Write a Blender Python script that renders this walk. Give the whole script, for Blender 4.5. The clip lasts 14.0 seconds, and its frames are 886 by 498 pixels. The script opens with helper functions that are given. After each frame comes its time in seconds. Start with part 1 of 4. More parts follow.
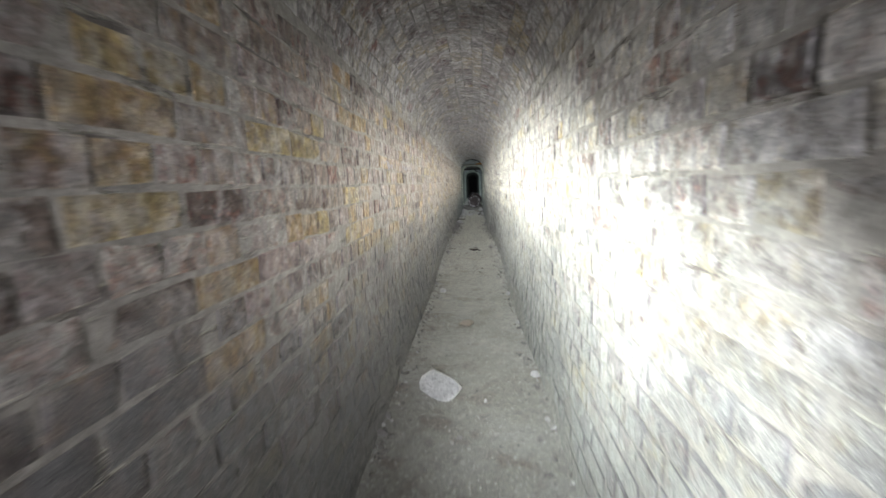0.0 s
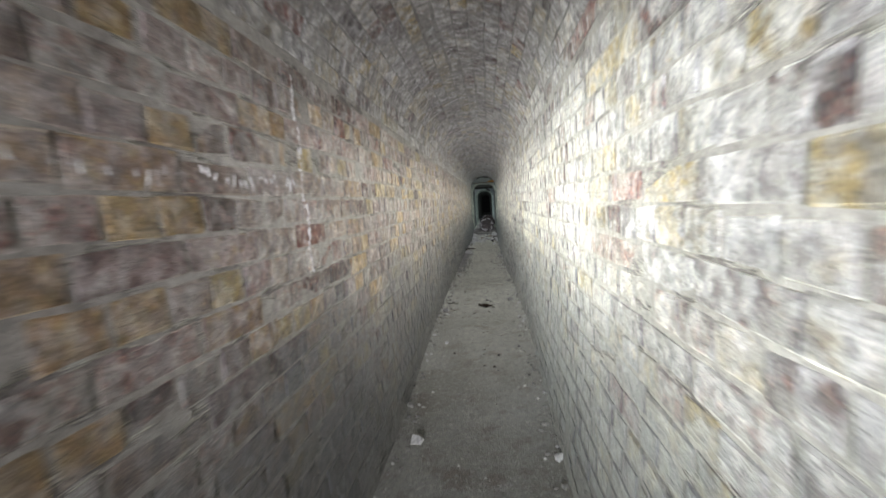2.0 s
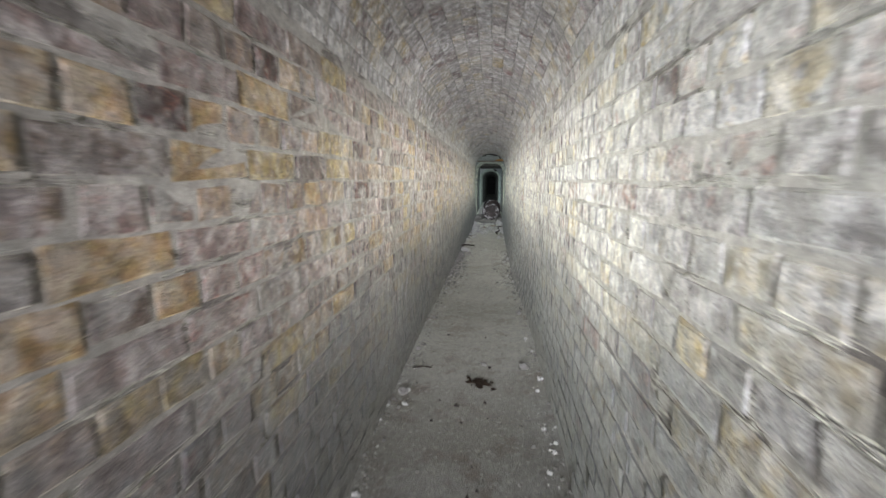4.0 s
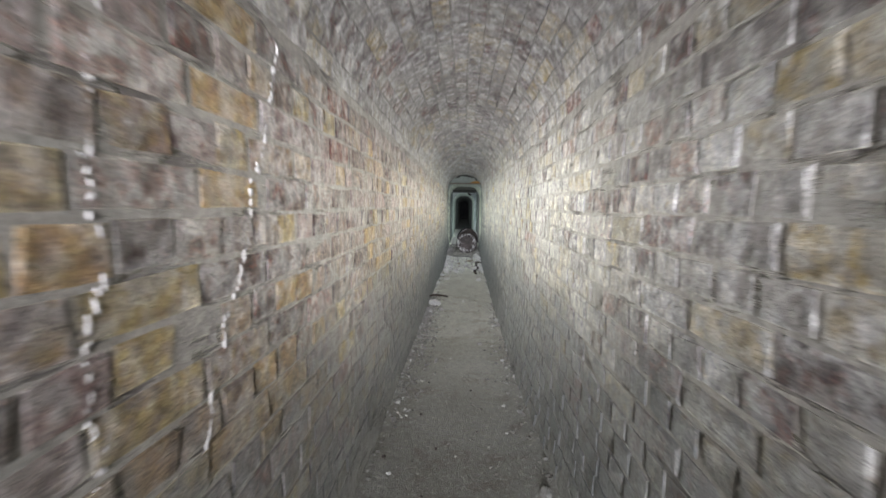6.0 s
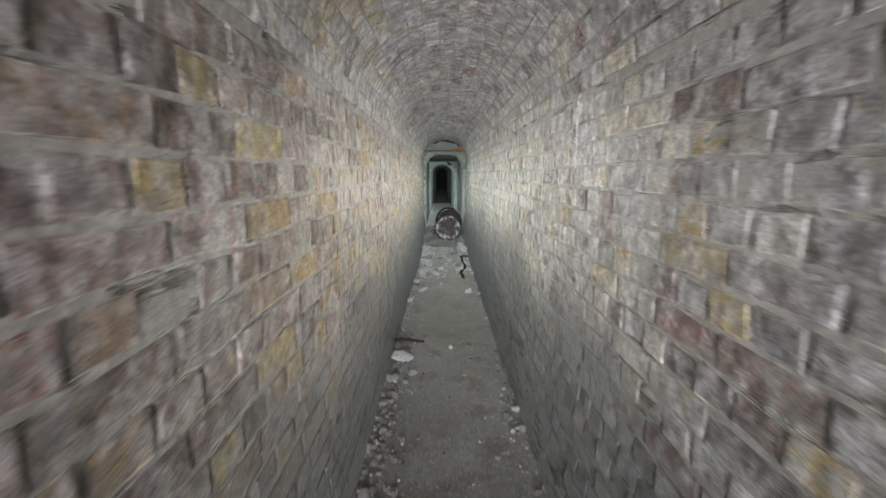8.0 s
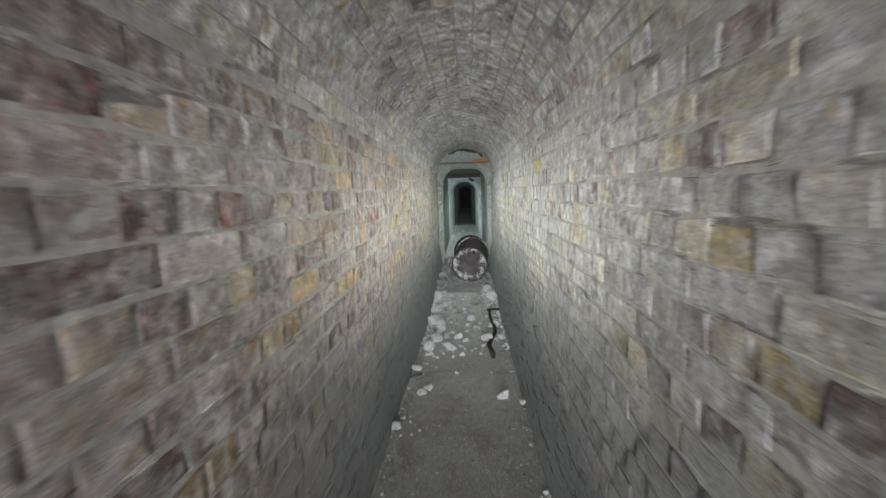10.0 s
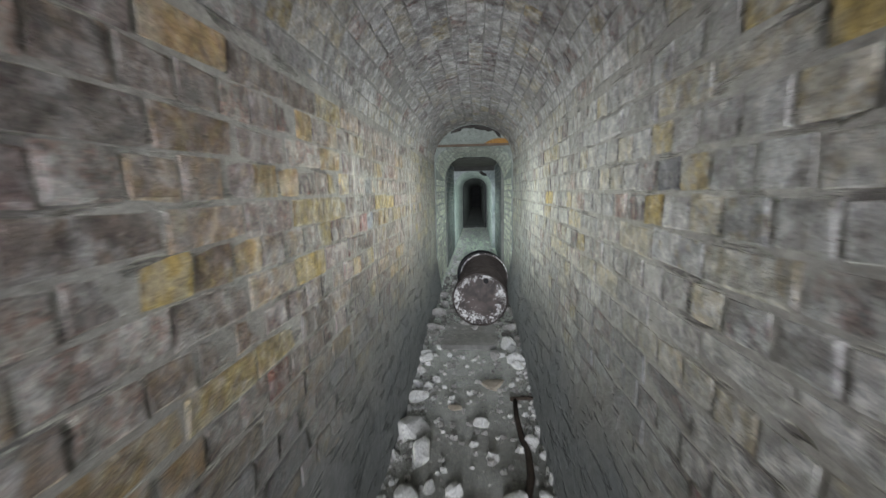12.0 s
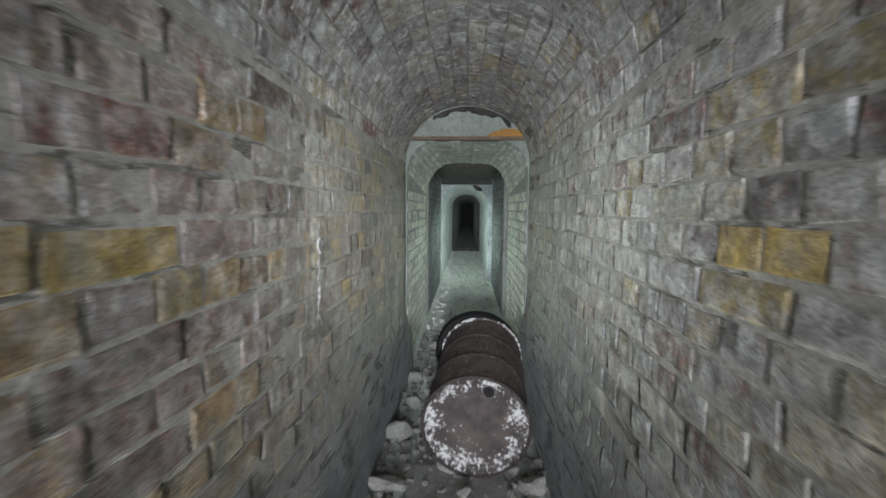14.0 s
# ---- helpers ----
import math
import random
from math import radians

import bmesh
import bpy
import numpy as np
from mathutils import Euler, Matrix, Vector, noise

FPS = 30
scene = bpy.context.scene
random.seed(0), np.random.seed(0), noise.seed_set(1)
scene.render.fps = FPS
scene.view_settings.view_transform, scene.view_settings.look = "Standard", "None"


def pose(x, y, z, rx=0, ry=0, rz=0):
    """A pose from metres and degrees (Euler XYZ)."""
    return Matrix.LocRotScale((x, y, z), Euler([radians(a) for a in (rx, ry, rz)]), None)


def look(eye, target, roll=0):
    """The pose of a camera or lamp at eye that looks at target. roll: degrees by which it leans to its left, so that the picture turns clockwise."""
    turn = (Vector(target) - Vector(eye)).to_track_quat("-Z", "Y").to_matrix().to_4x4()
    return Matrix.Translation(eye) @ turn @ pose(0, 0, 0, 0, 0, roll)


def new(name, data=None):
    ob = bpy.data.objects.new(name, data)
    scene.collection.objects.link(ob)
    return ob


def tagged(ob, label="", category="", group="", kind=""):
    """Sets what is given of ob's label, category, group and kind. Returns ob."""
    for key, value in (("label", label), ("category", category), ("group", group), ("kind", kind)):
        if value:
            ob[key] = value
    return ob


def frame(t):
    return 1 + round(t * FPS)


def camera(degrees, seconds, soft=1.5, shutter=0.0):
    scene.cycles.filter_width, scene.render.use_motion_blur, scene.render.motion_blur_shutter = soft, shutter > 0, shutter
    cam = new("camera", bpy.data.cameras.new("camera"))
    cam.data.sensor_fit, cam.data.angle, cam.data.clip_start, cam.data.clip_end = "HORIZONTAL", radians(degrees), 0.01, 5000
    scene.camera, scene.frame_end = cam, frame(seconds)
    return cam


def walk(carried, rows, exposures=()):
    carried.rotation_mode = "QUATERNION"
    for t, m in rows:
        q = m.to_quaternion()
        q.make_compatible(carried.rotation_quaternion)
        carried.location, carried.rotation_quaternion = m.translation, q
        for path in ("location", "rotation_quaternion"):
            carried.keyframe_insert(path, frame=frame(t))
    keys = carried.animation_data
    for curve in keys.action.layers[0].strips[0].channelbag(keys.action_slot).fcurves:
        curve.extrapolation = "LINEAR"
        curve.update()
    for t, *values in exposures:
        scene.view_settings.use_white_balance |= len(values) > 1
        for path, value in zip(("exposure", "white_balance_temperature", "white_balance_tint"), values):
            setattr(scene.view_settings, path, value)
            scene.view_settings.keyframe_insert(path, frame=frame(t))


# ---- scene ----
cam = camera(92.0, 14.0, 1.5, 0.4)
PATH = [
    (0, (0.071, -0.193, 1.068), (-0.083, 1.777, 0.762), -2.1),
    (0.5, (0.115, 0.347, 1.101), (-0.138, 2.312, 0.831), -0.5),
    (1, (0.071, 0.923, 1.101), (-0.145, 2.896, 0.849), -1.6),
    (1.5, (0.096, 1.48, 1.099), (-0.082, 3.463, 0.905), -2.7),
    (2, (0.121, 2.036, 1.1), (-0.098, 4.013, 0.889), -3.7),
    (2.2, (0.136, 2.266, 1.107), (-0.097, 4.235, 0.844), -3.9),
    (4.3, (0.074, 4.425, 1.168), (-0.113, 6.388, 0.832), 1.5),
    (4.5, (0.044, 4.624, 1.19), (-0.109, 6.581, 0.804), 1.8),
    (5, (0.026, 5.175, 1.216), (-0.092, 7.159, 0.995), 0.1),
    (5.5, (-0.006, 5.674, 1.208), (-0.101, 7.67, 1.137), -0.0),
    (6, (-0.007, 6.156, 1.165), (-0.104, 8.143, 0.964), 0.6),
    (6.5, (0.023, 6.633, 1.22), (-0.116, 8.612, 0.961), 2.8),
    (7, (0.006, 7.142, 1.256), (0.016, 9.131, 1.044), 0.5),
    (7.5, (0.011, 7.695, 1.249), (0.028, 9.663, 0.894), 1.3),
    (8, (-0.07, 8.28, 1.274), (-0.061, 10.25, 0.928), 0.1),
    (8.5, (-0.023, 8.674, 1.33), (-0.075, 10.655, 1.057), -1.9),
    (8.7, (0.019, 8.858, 1.342), (-0.065, 10.838, 1.07), -2.1),
    (10.8, (0.042, 11.164, 1.198), (-0.104, 13.145, 0.966), -1.7),
    (11, (0.062, 11.376, 1.183), (-0.152, 13.353, 0.97), -1.0),
    (11.5, (0.074, 11.807, 1.199), (-0.129, 13.786, 1.001), -1.1),
    (12, (0.035, 12.294, 1.234), (-0.125, 14.269, 0.967), -1.2),
    (12.5, (0.019, 12.736, 1.243), (-0.163, 14.717, 1.037), -0.2),
    (13, (-0.02, 13.204, 1.243), (-0.181, 15.192, 1.091), -1.6),
    (13.5, (-0.022, 13.654, 1.226), (-0.134, 15.641, 1.032), -1.3),
    (14, (0.008, 14.064, 1.245), (-0.105, 16.051, 1.056), 0.4),
]
EXPOSURE = [(0, 0.98), (0.5, 0.72), (1, 0.88), (1.5, 0.9), (2, 1.05), (4.5, 1.85), (5, 2.1), (5.5, 2.18), (6, 2.03), (6.5, 1.9), (7, 1.95), (7.5, 2), (8, 2.14), (8.5, 2.24), (11, 2.42), (11.5, 2.34), (12, 2.52), (12.5, 2.65), (13, 2.7), (13.5, 2.7), (14, 2.75)]
walk(cam, [(t, look(eye, target, roll)) for t, eye, target, roll in PATH], EXPOSURE)

# ---- light: fixed spots along the walked line stand in for a carried hand torch ----
SKY = bpy.data.worlds.new("underground")
SKY.use_nodes = True
SKY.node_tree.nodes["Background"].inputs[0].default_value = (0.0, 0.0, 0.0, 1)
SKY.node_tree.nodes["Background"].inputs[1].default_value = 0.0
scene.world = SKY


def torch(eye, target, watts, cone, soft=0.02, colour=(1.0, 0.96, 0.88), edge=1.0):
    lamp = bpy.data.lights.new("torch_stand_in", "SPOT")
    lamp.energy, lamp.spot_size, lamp.spot_blend = watts, radians(cone), edge
    lamp.shadow_soft_size, lamp.color = soft, colour
    new("torch_stand_in", lamp).matrix_world = look(eye, target)


FADE = 5.5  # metres along the line in which the spots' power halves


def carried(y):
    """Where the walked line passes y, and where the beam points from there."""
    for (_, e, g, _), (_, e2, g2, _) in zip(PATH, PATH[1:]):
        if y <= e2[1]:
            break
    f = min(max((y - e[1]) / (e2[1] - e[1]), 0.0), 1.0)
    eye, goal = Vector(e).lerp(Vector(e2), f), Vector(g).lerp(Vector(g2), f)
    way = (goal - eye).normalized()
    return Vector((eye.x * 0.5, y, eye.z)), way


for i in range(-5, 49):
    ty = 0.3 * i
    cool = min(max((ty - 7.0) / 6.0, 0.0), 1.0)
    spot, way = carried(ty)
    torch(spot, spot + way + Vector((0.045, 0.0, 0.12 if ty > 0.6 else 0.05)), (11.5 if ty > 0.6 else 8.5) * 2 ** (-ty / FADE), 64, 0.03, (0.90 - 0.10 * cool, 0.90 - 0.02 * cool, 1.0), 0.55)
# fill spots added beyond the walk's end, where no lamp stands, to brighten the far passages
for ty, watts, cone in ((17.3, 1.3, 110), (18.1, 9.0, 56), (18.9, 9.0, 56), (19.7, 1.6, 70), (20.6, 0.6, 110), (21.6, 0.45, 110), (22.8, 0.35, 110), (24.0, 0.3, 110), (25.2, 0.2, 110)):
    torch((0.0, ty, 1.05), (0.0, ty + 2.0, 0.72), watts * 0.7, cone, colour=(0.74, 0.95, 0.95))
for i in range(7):
    ty = 26.2 + 1.2 * i
    torch((-0.05, ty, 0.95), (-0.05, ty + 2.0, 0.6), 0.6 * 0.7 ** i, 130, colour=(0.74, 0.95, 0.97))
# the beam's bright core, which throws farther
for i in range(4, 15):
    spot, way = carried(float(i))
    torch(spot, (0.0, 17.5, 0.72), 40.0 * 2 ** (-i / FADE), 17, 0.03, (0.84, 0.90, 1.0), 0.9)
# over the first metres the beam also swings to the right-hand wall
for ty, watts, low in ((-0.3, 54.0, 0.55), (0.1, 32.0, 0.65), (0.5, 15.0, 0.92), (0.9, 12.0, 1.0), (1.3, 15.0, 1.02), (1.8, 17.0, 1.02), (2.3, 16.0, 1.08), (2.8, 10.0, 1.15), (3.4, 5.0, 1.2), (4.0, 5.0, 1.28), (4.6, 3.0, 1.3)):
    torch((-0.12, ty, 1.08), (0.43, ty + 1.25, low), watts, 58, 0.03, (0.85, 0.91, 1.0), 0.8)

# ---- materials ----
def links(name):
    m = bpy.data.materials.new(name)
    m.use_nodes = True
    t = m.node_tree
    return m, t, t.nodes["Principled BSDF"]


def node(t, kind, **given):
    n = t.nodes.new(kind)
    for key, value in given.items():
        n.inputs[key.replace("_", " ")].default_value = value
    return n


def noise_node(t, scale, detail=4.0, rough=0.55, stretch=None):
    n = node(t, "ShaderNodeTexNoise", Scale=scale, Detail=detail, Roughness=rough)
    g = t.nodes.new("ShaderNodeNewGeometry")
    if stretch:
        v = t.nodes.new("ShaderNodeVectorMath")
        v.operation = "MULTIPLY"
        v.inputs[1].default_value = stretch
        t.links.new(g.outputs["Position"], v.inputs[0])
        t.links.new(v.outputs[0], n.inputs["Vector"])
    else:
        t.links.new(g.outputs["Position"], n.inputs["Vector"])
    return n.outputs["Fac"]


def span(t, value, a, b, c=0.0, d=1.0):
    n = node(t, "ShaderNodeMapRange", From_Min=a, From_Max=b, To_Min=c, To_Max=d)
    t.links.new(value, n.inputs["Value"])
    return n.outputs["Result"]


def calc(t, kind, a, b):
    n = t.nodes.new("ShaderNodeMath")
    n.operation = kind
    for k, v in enumerate((a, b)):
        if isinstance(v, (int, float)):
            n.inputs[k].default_value = v
        else:
            t.links.new(v, n.inputs[k])
    return n.outputs[0]


def blend(t, fac, a, b, kind="MIX"):
    n = t.nodes.new("ShaderNodeMix")
    n.data_type, n.blend_type = "RGBA", kind
    for k, v in ((0, fac), (6, a), (7, b)):
        if isinstance(v, (int, float)):
            n.inputs[k].default_value = v
        elif isinstance(v, tuple):
            n.inputs[k].default_value = (*v, 1)
        else:
            t.links.new(v, n.inputs[k])
    return n.outputs[2]


def ramp(t, value, stops, step=False):
    n = t.nodes.new("ShaderNodeValToRGB")
    r = n.color_ramp
    r.interpolation = "CONSTANT" if step else "LINEAR"
    while len(r.elements) < len(stops):
        r.elements.new(0.5)
    for e, (p, c) in zip(r.elements, stops):
        e.position, e.color = p, (*c, 1)
    t.links.new(value, n.inputs[0])
    return n.outputs[0]


def bumped(t, p, heights, strength=0.5, distance=0.004):
    total = None
    for h, k in heights:
        h = calc(t, "MULTIPLY", h, k)
        total = h if total is None else calc(t, "ADD", total, h)
    n = node(t, "ShaderNodeBump", Strength=strength, Distance=distance)
    t.links.new(total, n.inputs["Height"])
    t.links.new(n.outputs[0], p.inputs["Normal"])


def beam_sheen(t, p, tone=None, weight=0.5, gain=4.0, damp=None):
    """Matt both ways; low-angle sheen in the underlying tone imitates the beam's bright middle; damp scales its weight.
    """
    p.inputs["Diffuse Roughness"].default_value = 1.0
    p.inputs["Sheen Roughness"].default_value = 0.36
    p.inputs["Sheen Weight"].default_value = weight
    p.inputs["Sheen Tint"].default_value = (0.95, 0.93, 0.80, 1)
    if damp is not None:
        t.links.new(calc(t, "MULTIPLY", damp, weight), p.inputs["Sheen Weight"])
    if tone is not None:
        t.links.new(blend(t, 0.25, blend(t, 1.0, tone, (gain * 0.97, gain, gain * 0.85), "MULTIPLY"), (0.60, 0.63, 0.49)), p.inputs["Sheen Tint"])


def height(t):
    g, s = t.nodes.new("ShaderNodeNewGeometry"), t.nodes.new("ShaderNodeSeparateXYZ")
    t.links.new(g.outputs["Position"], s.inputs[0])
    return s.outputs


WARM = [(0.0, (0.049, 0.032, 0.027)), (0.10, (0.12, 0.09, 0.070)), (0.24, (0.19, 0.152, 0.130)), (0.37, (0.232, 0.148, 0.073)), (0.50, (0.25, 0.195, 0.085)),
        (0.58, (0.165, 0.105, 0.062)), (0.64, (0.20, 0.165, 0.146)), (0.76, (0.16, 0.105, 0.092)), (0.90, (0.269, 0.249, 0.211)), (0.98, (0.168, 0.057, 0.036))]
PALE = [(0.0, (0.075, 0.062, 0.058)), (0.07, (0.155, 0.136, 0.125)), (0.20, (0.23, 0.212, 0.195)), (0.40, (0.28, 0.262, 0.232)), (0.61, (0.255, 0.19, 0.08)),
        (0.68, (0.22, 0.208, 0.20)), (0.80, (0.33, 0.315, 0.285)), (0.94, (0.17, 0.13, 0.105)), (0.985, (0.174, 0.067, 0.050))]


def brick_material(name, colours, single, film=0.45, tide=True, bloom=1.0):
    m, t, p = links(name)
    if single:
        rnd = t.nodes.new("ShaderNodeObjectInfo").outputs["Random"]
    else:
        rnd = t.nodes.new("ShaderNodeNewGeometry").outputs["Random Per Island"]
    patch = noise_node(t, 28, 4, 0.6)
    drift = calc(t, "ADD", rnd, calc(t, "MULTIPLY", calc(t, "SUBTRACT", patch, 0.5), 0.85))
    c = blend(t, 0.62, ramp(t, rnd, colours, step=True), ramp(t, calc(t, "FRACT", calc(t, "ADD", drift, 1.0), 0.0), colours))
    tone = span(t, calc(t, "FRACT", calc(t, "MULTIPLY", rnd, 37.7), 0.0), 0, 1, 0.78, 1.2)
    c = blend(t, 1.0, c, tone, "MULTIPLY")
    broad, mid, fine = noise_node(t, 1.6, 3), noise_node(t, 22, 5, 0.65), noise_node(t, 190, 4, 0.6)
    # lime bloom in clouds, patchy within a brick
    lump = noise_node(t, 9, 6, 0.72)
    lime = calc(t, "MULTIPLY", span(t, broad, 0.30, 0.60, 0.35, 1.0), span(t, mid, 0.46, 0.58))
    c = blend(t, calc(t, "MULTIPLY", lime, film), c, (0.58, 0.57, 0.54))
    runs = calc(t, "MULTIPLY", span(t, noise_node(t, 1.0, 5, 0.6, (14.0, 14.0, 1.1)), 0.54, 0.68), span(t, broad, 0.40, 0.62))
    c = blend(t, calc(t, "MULTIPLY", runs, 0.6), c, (0.46, 0.45, 0.42))
    # blotches of burnt and pale clay, and lime wiped over face and joint alike
    c = blend(t, 1.0, c, span(t, noise_node(t, 26, 5, 0.7), 0.36, 0.64, 0.55, 1.4), "MULTIPLY")
    smear = span(t, lump, 0.50, 0.62)
    c = blend(t, calc(t, "MULTIPLY", smear, min(film + 0.1, 0.9)), c, (0.27, 0.258, 0.225))
    if tide:
        # grey silt film left by standing water, with a ragged upper line
        z = height(t)[2]
        line = calc(t, "ADD", z, calc(t, "MULTIPLY", calc(t, "SUBTRACT", broad, 0.5), 0.9))
        grey = calc(t, "MAXIMUM", calc(t, "MULTIPLY", span(t, line, 0.88, 0.62), span(t, mid, 0.25, 0.6, 0.35, 0.85)), span(t, line, 0.72, 0.30, 0.0, 0.9))
        c = blend(t, calc(t, "MULTIPLY", grey, 0.9), c, (0.13, 0.133, 0.132))
    if tide:
        # pale green wash over the last metres of the passage
        wash = calc(t, "MULTIPLY", span(t, calc(t, "ADD", height(t)[1], calc(t, "MULTIPLY", broad, 2.0)), 16.0, 18.4, 0.0, 0.75), span(t, lump, 0.35, 0.6, 0.5, 1.0))
        c = blend(t, wash, c, (0.235, 0.262, 0.222))
    soot = span(t, noise_node(t, 15, 6, 0.75), 0.56, 0.66)
    c = blend(t, calc(t, "MULTIPLY", soot, 0.6), c, (0.07, 0.052, 0.047))
    pits = node(t, "ShaderNodeTexVoronoi", Scale=95.0)
    g = t.nodes.new("ShaderNodeNewGeometry")
    t.links.new(g.outputs["Position"], pits.inputs["Vector"])
    hole = span(t, pits.outputs["Distance"], 0.10, 0.24)
    c = blend(t, 1.0, c, span(t, fine, 0.32, 0.68, 0.55, 1.4), "MULTIPLY")
    c = blend(t, 1.0, c, calc(t, "MAXIMUM", hole, 0.5), "MULTIPLY")
    t.links.new(c, p.inputs["Base Color"])
    t.links.new(span(t, lump, 0.35, 0.65, 0.42, 0.92), p.inputs["Roughness"])
    p.inputs["Specular IOR Level"].default_value = 0.5
    # imitated beam sheen, weaker near the floor and fading towards the crown
    sheen_by_height = span(t, calc(t, "ADD", height(t)[2], calc(t, "MULTIPLY", calc(t, "SUBTRACT", broad, 0.5), 0.6)), 0.1, 0.8, 0.75, 1.0)
    sheen_by_height = calc(t, "MULTIPLY", sheen_by_height, span(t, height(t)[2], 1.25, 1.85, 1.0, 0.12))
    beam_sheen(t, p, c, bloom, damp=sheen_by_height)
    bumped(t, p, ((mid, 1.0), (lump, 1.2), (fine, 0.35), (hole, 0.25)), 0.9, 0.009)
    return m


def rough_material(name, a, b, c, scale=4.0, rough=0.85, relief=0.6, shine=0.3, grain=120, bloom=0.25):
    """Two tones in clouds, a third in specks, over fine grain."""
    m, t, p = links(name)
    broad, mid, fine = noise_node(t, scale, 4), noise_node(t, scale * 7, 6, 0.68), noise_node(t, grain, 4, 0.6)
    k = blend(t, span(t, broad, 0.36, 0.64), a, b)
    k = blend(t, span(t, mid, 0.54, 0.68), k, c)
    k = blend(t, 1.0, k, span(t, fine, 0.28, 0.72, 0.68, 1.28), "MULTIPLY")
    t.links.new(k, p.inputs["Base Color"])
    t.links.new(span(t, mid, 0.3, 0.7, rough - 0.15, min(rough + 0.1, 1.0)), p.inputs["Roughness"])
    p.inputs["Specular IOR Level"].default_value = shine
    if rough > 0.82:
        beam_sheen(t, p, k, bloom)
    bumped(t, p, ((mid, 1.0), (fine, 0.5)), relief, 0.006)
    return m


def mortar_material(name="lime_mortar", one=(0.34, 0.318, 0.275), two=(0.235, 0.216, 0.186)):
    """Pale lime joints, smeared in places, raked out and black in others."""
    m, t, p = links(name)
    broad, mid, fine = noise_node(t, 2.2, 4), noise_node(t, 30, 6, 0.7), noise_node(t, 160, 4, 0.6)
    c = blend(t, span(t, broad, 0.36, 0.64), one, two)
    gap = span(t, noise_node(t, 5.0, 4, 0.6, (1.0, 1.0, 5.0)), 0.55, 0.63)
    c = blend(t, calc(t, "MULTIPLY", gap, 0.8), c, (0.10, 0.085, 0.075))
    c = blend(t, calc(t, "MULTIPLY", span(t, noise_node(t, 9, 6, 0.72), 0.50, 0.62), 0.8), c, (0.27, 0.258, 0.225))
    silt = span(t, calc(t, "ADD", height(t)[2], calc(t, "MULTIPLY", calc(t, "SUBTRACT", broad, 0.5), 0.7)), 0.78, 0.30, 0.0, 1.0)
    silt = calc(t, "MULTIPLY", silt, span(t, height(t)[1], 9.0, 12.5, 0.5, 0.97))
    c = blend(t, silt, c, (0.125, 0.130, 0.132))
    c = blend(t, 1.0, c, span(t, mid, 0.3, 0.7, 0.6, 1.3), "MULTIPLY")
    c = blend(t, 1.0, c, span(t, fine, 0.3, 0.7, 0.75, 1.25), "MULTIPLY")
    t.links.new(c, p.inputs["Base Color"])
    p.inputs["Roughness"].default_value = 0.85
    # same imitated beam sheen, thinned by height
    beam_sheen(t, p, c, 0.9, 2.6, calc(t, "MULTIPLY", span(t, height(t)[2], 0.1, 0.8, 0.75, 1.0), span(t, height(t)[2], 1.25, 1.85, 1.0, 0.12)))
    bumped(t, p, ((mid, 1.0), (gap, -1.5), (fine, 0.4)), 0.9, 0.008)
    return m


BRICK_L = brick_material("stock_brick_left", WARM, True, 0.32)
BRICK_R = brick_material("stock_brick_right", PALE, True, 0.5)
BRICKS_L = brick_material("stock_bricks_left", WARM, False, 0.32)
BRICKS_R = brick_material("stock_bricks_right", PALE, False, 0.5)
BRICKS_TOP = brick_material("arch_bricks", PALE, False, 0.6, False)
WHITED = [(0.0, (0.38, 0.42, 0.36)), (0.3, (0.50, 0.54, 0.47)), (0.7, (0.57, 0.60, 0.53)), (0.93, (0.33, 0.33, 0.26))]
BRICK_WHITE = brick_material("limewashed_brick", WHITED, True, 0.5, False)
BRICKS_WHITE = brick_material("limewashed_bricks", WHITED, False, 0.5, False)
# green bricks darkened in colour, since less light reaches the chamber
SHADED_GREEN = [(0.0, (0.11, 0.14, 0.135)), (0.4, (0.17, 0.205, 0.195)), (0.8, (0.22, 0.26, 0.245)), (0.95, (0.10, 0.115, 0.105))]
BRICK_SHADED = brick_material("shaded_green_brick", SHADED_GREEN, True, 0.3, False, 0.15)
BRICKS_SHADED = brick_material("shaded_green_bricks", SHADED_GREEN, False, 0.3, False, 0.15)
MORTAR = mortar_material()
MORTAR_TOP = mortar_material("sooted_mortar", (0.25, 0.24, 0.215), (0.20, 0.19, 0.165))
MORTAR_DARK = rough_material("damp_joint", (0.26, 0.265, 0.235), (0.36, 0.37, 0.33), (0.15, 0.15, 0.135), 5, 0.9, 0.8)
LIMEWASH = rough_material("green_limewash", (0.26, 0.29, 0.25), (0.38, 0.41, 0.36), (0.20, 0.22, 0.185), 5, 0.9, 0.8)
CHALK = rough_material("white_rubble", (0.50, 0.50, 0.47), (0.66, 0.655, 0.625), (0.30, 0.29, 0.26), 9, 0.9, 0.8, bloom=0.5)
GREY_STONE = rough_material("grey_stone", (0.27, 0.26, 0.24), (0.38, 0.37, 0.34), (0.16, 0.14, 0.12), 11, 0.9, 0.8)
TAN_STONE = rough_material("tan_stone", (0.27, 0.235, 0.18), (0.36, 0.32, 0.25), (0.18, 0.15, 0.115), 11, 0.9, 0.8)
GRIT = rough_material("grit", (0.175, 0.168, 0.148), (0.28, 0.272, 0.245), (0.10, 0.085, 0.07), 25, 0.9, 0.5)
SLAB = rough_material("dark_stone_slab", (0.15, 0.145, 0.13), (0.25, 0.245, 0.225), (0.34, 0.33, 0.30), 5, 0.85, 1.0, bloom=0.4)
